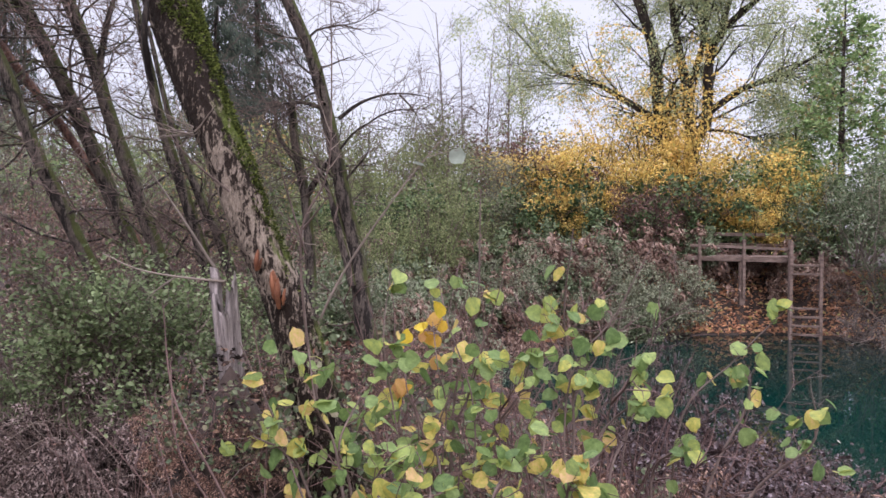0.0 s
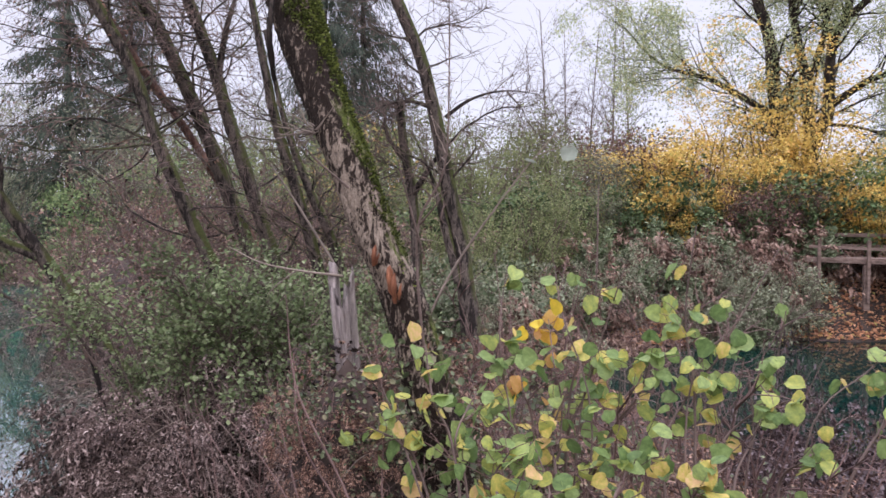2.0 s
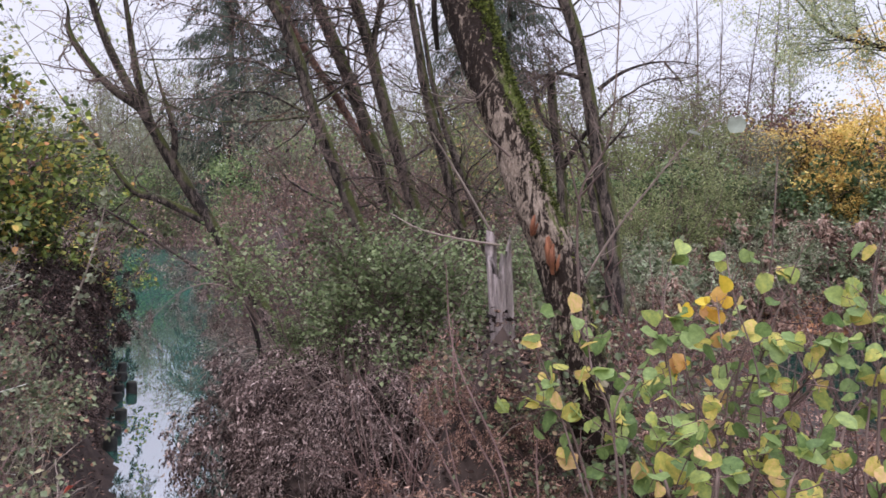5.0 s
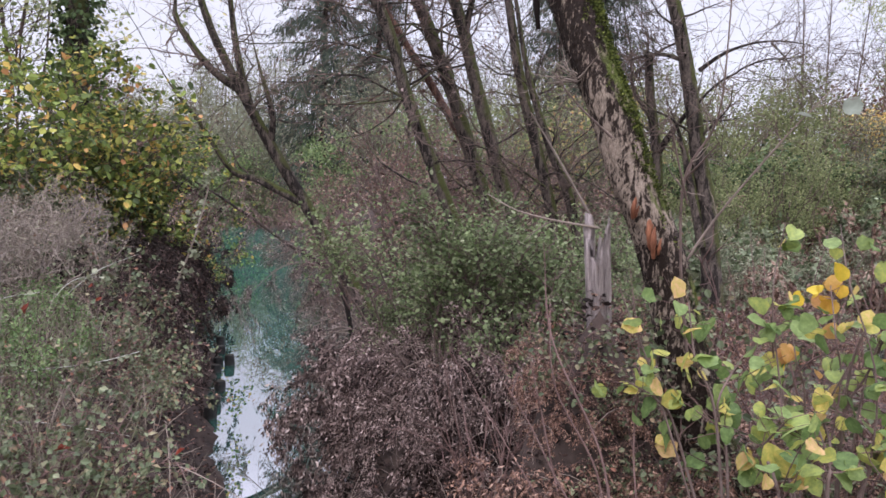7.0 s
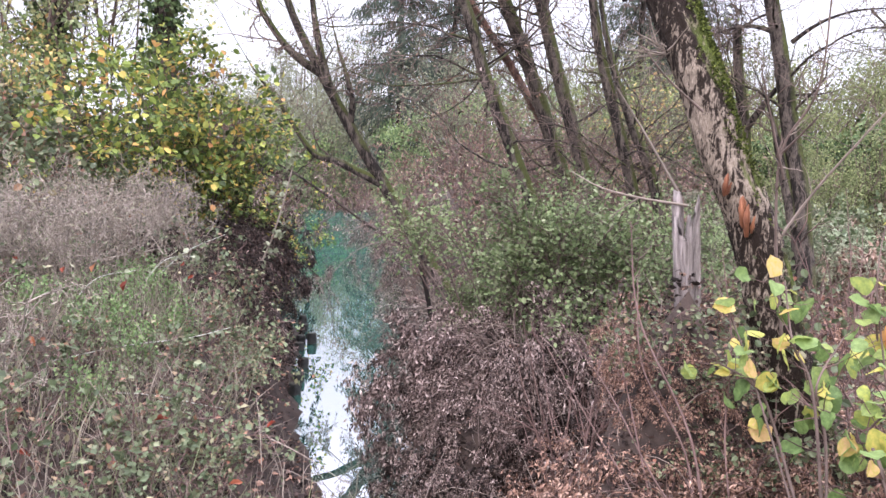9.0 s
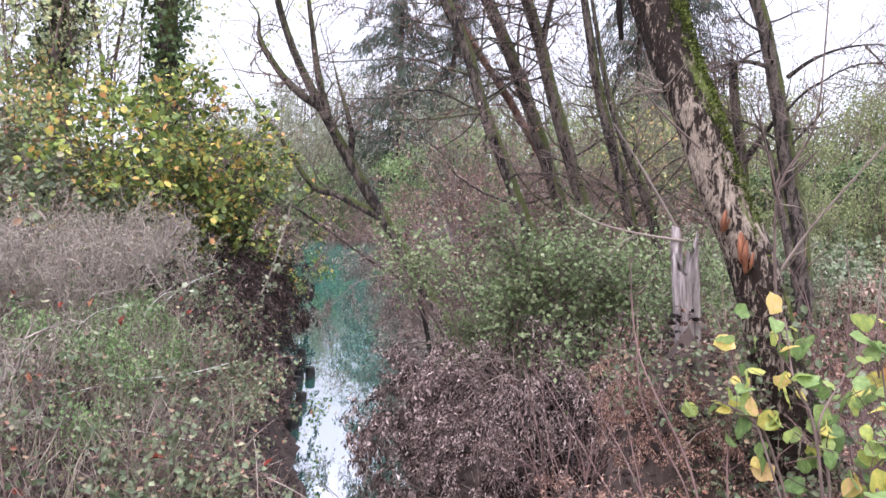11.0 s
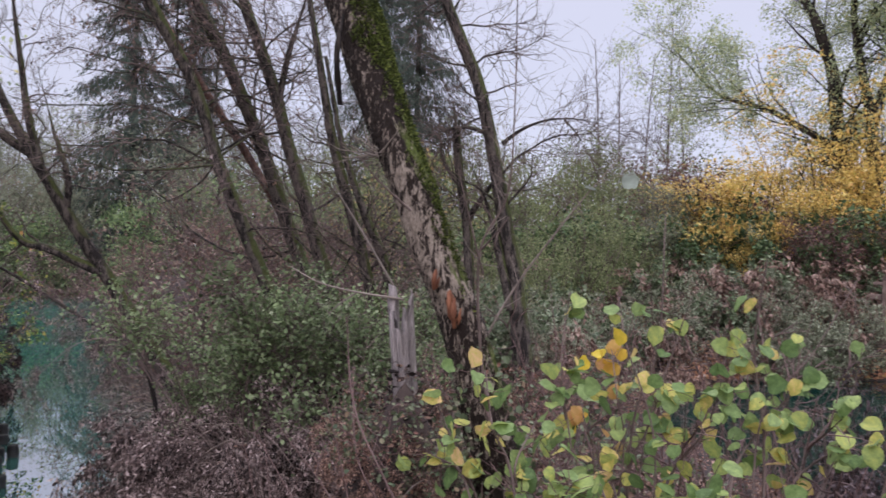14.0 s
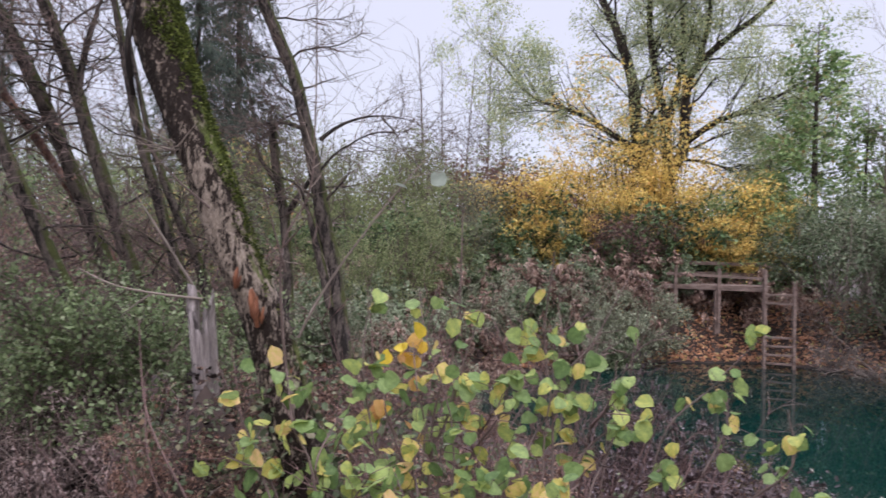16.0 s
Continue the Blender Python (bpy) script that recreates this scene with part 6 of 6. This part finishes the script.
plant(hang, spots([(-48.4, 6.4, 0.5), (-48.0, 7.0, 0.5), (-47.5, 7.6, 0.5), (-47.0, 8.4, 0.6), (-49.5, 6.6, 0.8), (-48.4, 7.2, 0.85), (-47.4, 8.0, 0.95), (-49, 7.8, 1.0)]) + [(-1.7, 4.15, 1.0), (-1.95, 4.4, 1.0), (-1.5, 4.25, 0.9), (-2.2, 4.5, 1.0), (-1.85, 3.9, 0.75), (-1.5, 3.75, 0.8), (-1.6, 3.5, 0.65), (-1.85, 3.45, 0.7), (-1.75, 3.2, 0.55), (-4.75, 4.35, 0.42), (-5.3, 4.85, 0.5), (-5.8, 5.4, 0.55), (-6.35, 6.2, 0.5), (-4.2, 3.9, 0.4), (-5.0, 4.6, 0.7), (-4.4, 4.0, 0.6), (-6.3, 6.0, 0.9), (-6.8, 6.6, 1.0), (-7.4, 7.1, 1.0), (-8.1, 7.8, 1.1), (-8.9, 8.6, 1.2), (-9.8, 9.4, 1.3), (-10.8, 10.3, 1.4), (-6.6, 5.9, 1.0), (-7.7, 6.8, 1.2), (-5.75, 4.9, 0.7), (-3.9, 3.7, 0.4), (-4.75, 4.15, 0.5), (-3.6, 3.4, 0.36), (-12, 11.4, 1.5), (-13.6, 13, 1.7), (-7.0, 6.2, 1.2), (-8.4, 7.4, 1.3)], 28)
hz = shrub(47, "hazel_shrub", "broad hazel shrub turning green to yellow", 2.7, 1.5, 18, 100, 400, L_HAZEL_BANK, 5200, 0.095, OVAL, M_TWIG, 0.1, -0.1, stem_r=0.016, group="hazel on the bank", jitter=0.08, low=0.05, flat=0.8, bunch=3)
plant(hz, [(-6.95, 6.1, 0.8), (-7.35, 7.0, 0.62), (-7.7, 5.75, 0.72), (-8.1, 8.3, 0.5)], 29)
rd = shrub(48, "russet_shrub", "russet and brown shrub on the bank", 1.7, 1.2, 16, 80, 260, L_BRAMBLE, 2400, 0.07, OVAL, M_TWIG_RED, 0.12, -0.2, fine=False, stem_r=0.01, group="russet shrubs on the bank", jitter=0.06, low=0.05)
plant(rd, spots([(-57, 10, 1.0), (-60, 9.4, 1.05), (-62, 8, 0.9), (-55, 11, 1.05), (-53, 12, 1.1), (-57.5, 13, 1.3), (-54.5, 8.6, 0.7), (-58, 11.5, 1.25), (-61, 12.5, 1.4), (-45.5, 14, 0.9), (-44.6, 17, 1.0), (-43.8, 21, 1.2)]), 30)


def ivy_tree(seed, height, r, leaves):
    gen = np.random.default_rng(seed)
    ob = thing("ivy_clad_tree", "tall trunk wrapped thickly in dark ivy", "tree", (0, 0, 0), "ivy-clad trees")
    line = [(0, 0, -0.2), (0.05, 0, 0.4 * height), (-0.05, 0, 0.7 * height), (0.1, 0, height)]
    ring, quads = bark_trunk(gen, line, [0.2, 0.17, 0.14, 0.06], 16, 60, 0.08)
    part("trunk", mesh_of("trunk", ring.reshape(-1, 3), quads), M_BARK_ALDER, ob)
    k, c = gen.integers(0, 58, leaves), gen.integers(0, 16, leaves)
    centre = ring.mean(1)[k]
    out = unit(ring[k, c] - centre)
    bulge = r * (0.75 + 0.35 * np.sin(1.9 * centre[:, 2:3] + 2 * out[:, :1] + seed)) * gen.uniform(0.5, 1.15, (leaves, 1))
    part("ivy", leaf_mesh(gen, "ivy", centre + out * bulge + gen.normal(size=(leaves, 3)) * 0.06, 0.10, OVAL, out, 0.8, 0.2), L_IVY, ob, "dark glossy ivy")["kind"] = "stuff"
    stem = one(line, [0.2, 0.1, 0.05], 40)
    b1 = sprout(gen, stem, 46, (0.3, 1), (40, 80), (0.8, 2.2), 0.3, 0.012, 7, 0.15, 0.1)
    b2 = sprout(gen, b1, 380, (0.2, 1), (25, 60), (0.3, 0.9), 0.5, 0.005, 4, 0.2)
    v, q = tubes([b1, b2], 3)
    part("branchwork", mesh_of("branchwork", v, q), M_TWIG, ob)["kind"] = "stuff"
    p_, w_ = sites(gen, b2, 6500, 0.08)
    part("foliage", leaf_mesh(gen, "foliage", p_, 0.10, SLIM, w_, 0.5, 0.3), L_GREYGREEN, ob)["kind"] = "stuff"
    return ob


iv = ivy_tree(55, 12, 0.5, 9000)
plant(iv, [(-11.62, 9.74, 1.0), (-14.36, 9.43, 1.0)], 31)

# long arching canes and a slim leafy shoot over the bank
canes = [[(-3.9, 2.2, 1.0), (-3.5, 2.45, 1.15), (-3.15, 2.6, 1.22), (-2.9, 2.65, 1.3)], [(-4.6, 3.4, 1.2), (-4.3, 3.6, 1.45), (-4.0, 3.7, 1.6)], [(-3.4, 2.0, 0.95), (-3.1, 2.2, 1.05), (-2.7, 2.4, 1.0)],
         [(-4.4, 2.9, 0.9), (-4.2, 3.2, 1.05), (-4.0, 3.5, 1.03)], [(-4.1, 3.1, 0.6), (-3.95, 3.3, 0.7), (-3.8, 3.5, 0.62)], [(-4.25, 3.0, 0.5), (-4.0, 3.3, 0.38), (-3.7, 3.5, 0.3)], [(-4.6, 3.4, 1.2), (-4.5, 3.6, 1.38), (-4.35, 3.75, 1.42)], [(-4.7, 3.0, 1.1), (-4.6, 3.15, 1.3), (-4.4, 3.3, 1.36)]]
g = np.random.default_rng(34)
for line in canes:
    base = np.array(line[0])
    base[2] = float(land(base[0], base[1]))
    line = [tuple(base)] + line[1:]
    ob = thing("bramble_cane", "long pale arching bramble cane", "cane", base, "canes on the bank")
    arm = one(line, [0.003, 0.0026, 0.0016])
    v, q = tubes([(arm[0] - base, arm[1])], 5)
    part("stem", mesh_of("stem", v, q), M_CANE, ob)
    p_, w_ = sites(g, arm, 7, 0.01)
    part("foliage", leaf_mesh(g, "foliage", p_ - base, 0.045, OVAL, w_, 0.2, 0.6), L_GREYGREEN, ob)["kind"] = "stuff"
base = np.array([-4.9, 4.45, float(land(-4.9, 4.45))])
ob = thing("slim_shoot", "slim leafy shoot rising before the water", "shoot", base)
arm = one([tuple(base), (-4.72, 4.68, 0.75 + 0.4), (-4.62, 4.77, 1.35), (-4.53, 4.86, 1.74), (-4.44, 4.92, 2.2)], [0.012, 0.01, 0.007, 0.004])
side = sprout(g, arm, 22, (0.35, 1), (40, 75), (0.06, 0.22), 0.4, 0.002, 4)
v, q = tubes([(arm[0] - base, arm[1])], 6)
part("stem", mesh_of("stem", v, q), M_TWIG_PALE, ob)
v, q = tubes([(side[0] - base, side[1])], 3)
part("twigwork", mesh_of("twigwork", v, q), M_TWIG_PALE, ob)
p_, w_ = sites(g, side, 110, 0.01)
part("foliage", leaf_mesh(g, "foliage", p_ - base, 0.05, OVAL, w_, 0.4, 0.4), L_GREYGREEN, ob)["kind"] = "stuff"

pb = shrub(49, "bramble_bush", "bramble with dull purple-grey leaves by the pond", 0.8, 0.8, 14, 70, 260, L_PURPLE, 1900, 0.04, LEAF2, M_TWIG_RED, 0.14, -0.5, stem_r=0.005, group="purple brambles", fine=False)
plant(pb, [(1.35, 5.1, 0.5, 1.35), (1.55, 5.0, 0.75, 1.0), (1.42, 4.75, 0.8, 1.0), (1.75, 5.1, 0.7, 0.95), (1.95, 4.8, 0.75), (1.6, 4.45, 0.8), (2.0, 4.15, 0.75), (2.25, 4.5, 0.75), (1.7, 3.9, 0.75), (2.6, 4.1, 0.5), (2.35, 5.0, 0.5), (1.15, 4.4, 0.55)], 32)

# ---- fallen leaves ----
g = np.random.default_rng(35)
# litter skips the hollow, where bare dark soil stands in for shade
p = on_ground(g, 90000, (-7, 7, -6.0, 11), lambda x, y: (np.hypot(x, y - 2) < 4 + 5 * g.random(len(x))) & (((x + 1.66) / 0.42) ** 2 + ((y - 3.45) / 0.6) ** 2 > 1))
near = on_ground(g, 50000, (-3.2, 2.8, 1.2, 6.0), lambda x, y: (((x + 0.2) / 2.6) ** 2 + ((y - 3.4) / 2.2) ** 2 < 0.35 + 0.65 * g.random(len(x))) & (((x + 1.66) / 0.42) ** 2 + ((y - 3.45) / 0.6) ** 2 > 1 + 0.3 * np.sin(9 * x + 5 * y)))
# darker leaves beneath the clumps paint in the shade of the gaps
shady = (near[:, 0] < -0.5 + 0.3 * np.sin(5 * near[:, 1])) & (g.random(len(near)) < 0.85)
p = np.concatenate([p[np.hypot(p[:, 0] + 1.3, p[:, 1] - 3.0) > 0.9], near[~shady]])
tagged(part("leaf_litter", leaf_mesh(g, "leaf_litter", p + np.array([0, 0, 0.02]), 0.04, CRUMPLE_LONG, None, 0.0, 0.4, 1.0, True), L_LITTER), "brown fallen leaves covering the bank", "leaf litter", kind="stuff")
tagged(part("leaf_litter", leaf_mesh(g, "leaf_litter", near[shady] + np.array([0, 0, 0.02]), 0.036, CRUMPLE, None, 0.0, 0.4, 1.0, True), L_DARK_DEAD), "dead leaves coloured dark as shade under the withered growth", "leaf litter", kind="stuff")
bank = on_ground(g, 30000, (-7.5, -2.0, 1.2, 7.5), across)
tagged(part("leaf_litter", leaf_mesh(g, "leaf_litter", bank + np.array([0, 0, 0.02]), 0.032, CRUMPLE, None, 0.0, 1.2, 1.0, True), L_DARK_DEAD), "dark dead leaves on the channel bank", "leaf litter", kind="stuff")
p = on_ground(g, 34000, (0.5, 9.5, 13.6, 20), lambda x, y: np.hypot(x, y) > 14.2 + 0.6 * np.sin(2 * x))
tagged(part("orange_leaf_litter", leaf_mesh(g, "orange_leaf_litter", p + np.array([0, 0, 0.02]), 0.10, CURL, None, 0.0, 1.2, 1.0, True), L_ORANGE), "orange fallen leaves on the slope below the deck", "leaf litter", kind="stuff")
p = on_ground(g, 2500, (-7, -1.8, 1.2, 6), across)[:260]
p = p[from_shore(p[:, 0], p[:, 1], CHANNEL) > 0.7][:60]
tagged(part("red_leaf_litter", leaf_mesh(g, "red_leaf_litter", p + g.uniform(0.05, 0.35, (len(p), 1)) * np.array([[0, 0, 1]]), 0.055, CURL, None, 0.0, 0.5), L_RED), "scattered rust-red leaves caught in the grass", "leaf litter", kind="stuff")
fx, fy = g.uniform(2.2, 9, 900), g.uniform(6, 15, 900)
fl = (land(fx, fy) < -0.1) & (g.random(900) < 0.10)
p = np.stack([fx, fy, np.full(900, 0.006)], -1)[fl]
tagged(part("floating_leaf_litter", leaf_mesh(g, "floating_leaf_litter", p, 0.05, OVAL, np.tile([[0, 0, 0.0]], (len(p), 1)), 0.0, 9.0, 1.0), L_GRASS), "small pale leaves floating on the pond", "leaf litter", kind="stuff")


# a dead branch trailing brown growth over the channel
base = np.array([-4.35, 7.2, float(land(-4.35, 7.2)) - 0.05])
ob = thing("trailing_branch", "dark low branch trailing withered brown growth over water", "branch", base)
g = np.random.default_rng(39)
arm = one([tuple(base), (-4.49, 6.97, 1.01), (-4.99, 6.64, 1.47), (-5.45, 6.28, 1.87), (-5.7, 6.1, 2.05)], [0.028, 0.022, 0.016, 0.008])
spray = one([(-4.4, 7.05, 0.75), (-4.55, 6.75, 1.2), (-4.85, 6.45, 1.22), (-5.17, 6.12, 0.80)], [0.012, 0.009, 0.004])
v, q = tubes([(arm[0] - base, arm[1])], 6)
part("limb", mesh_of("limb", v, q), M_BARK_DARK, ob)
s1 = sprout(g, arm, 26, (0.12, 0.95), (40, 100), (0.4, 1.1), 0.4, 0.004, 8, 0.16, -1.5)
low = sprout(g, spray, 34, (0.2, 1), (40, 100), (0.25, 0.6), 0.4, 0.003, 8, 0.16, -1.5)
s1 = (np.concatenate([s1[0], low[0]]), np.concatenate([s1[1], low[1]]))
s2 = sprout(g, s1, 420, (0.2, 1), (25, 70), (0.12, 0.42), 0.5, 0.002, 5, 0.2, -1.5)
v, q = tubes([(a - base, b) for a, b in (spray, s1, s2)], 3)
part("brushwood", mesh_of("brushwood", v, q), M_TWIG_PURPLE, ob)
p_, w_ = sites(g, s2, 5600, 0.012)
part("foliage", leaf_mesh(g, "foliage", p_ - base, 0.034, STRAND, w_, 0.9, 0.1), L_DEAD, ob)["kind"] = "stuff"
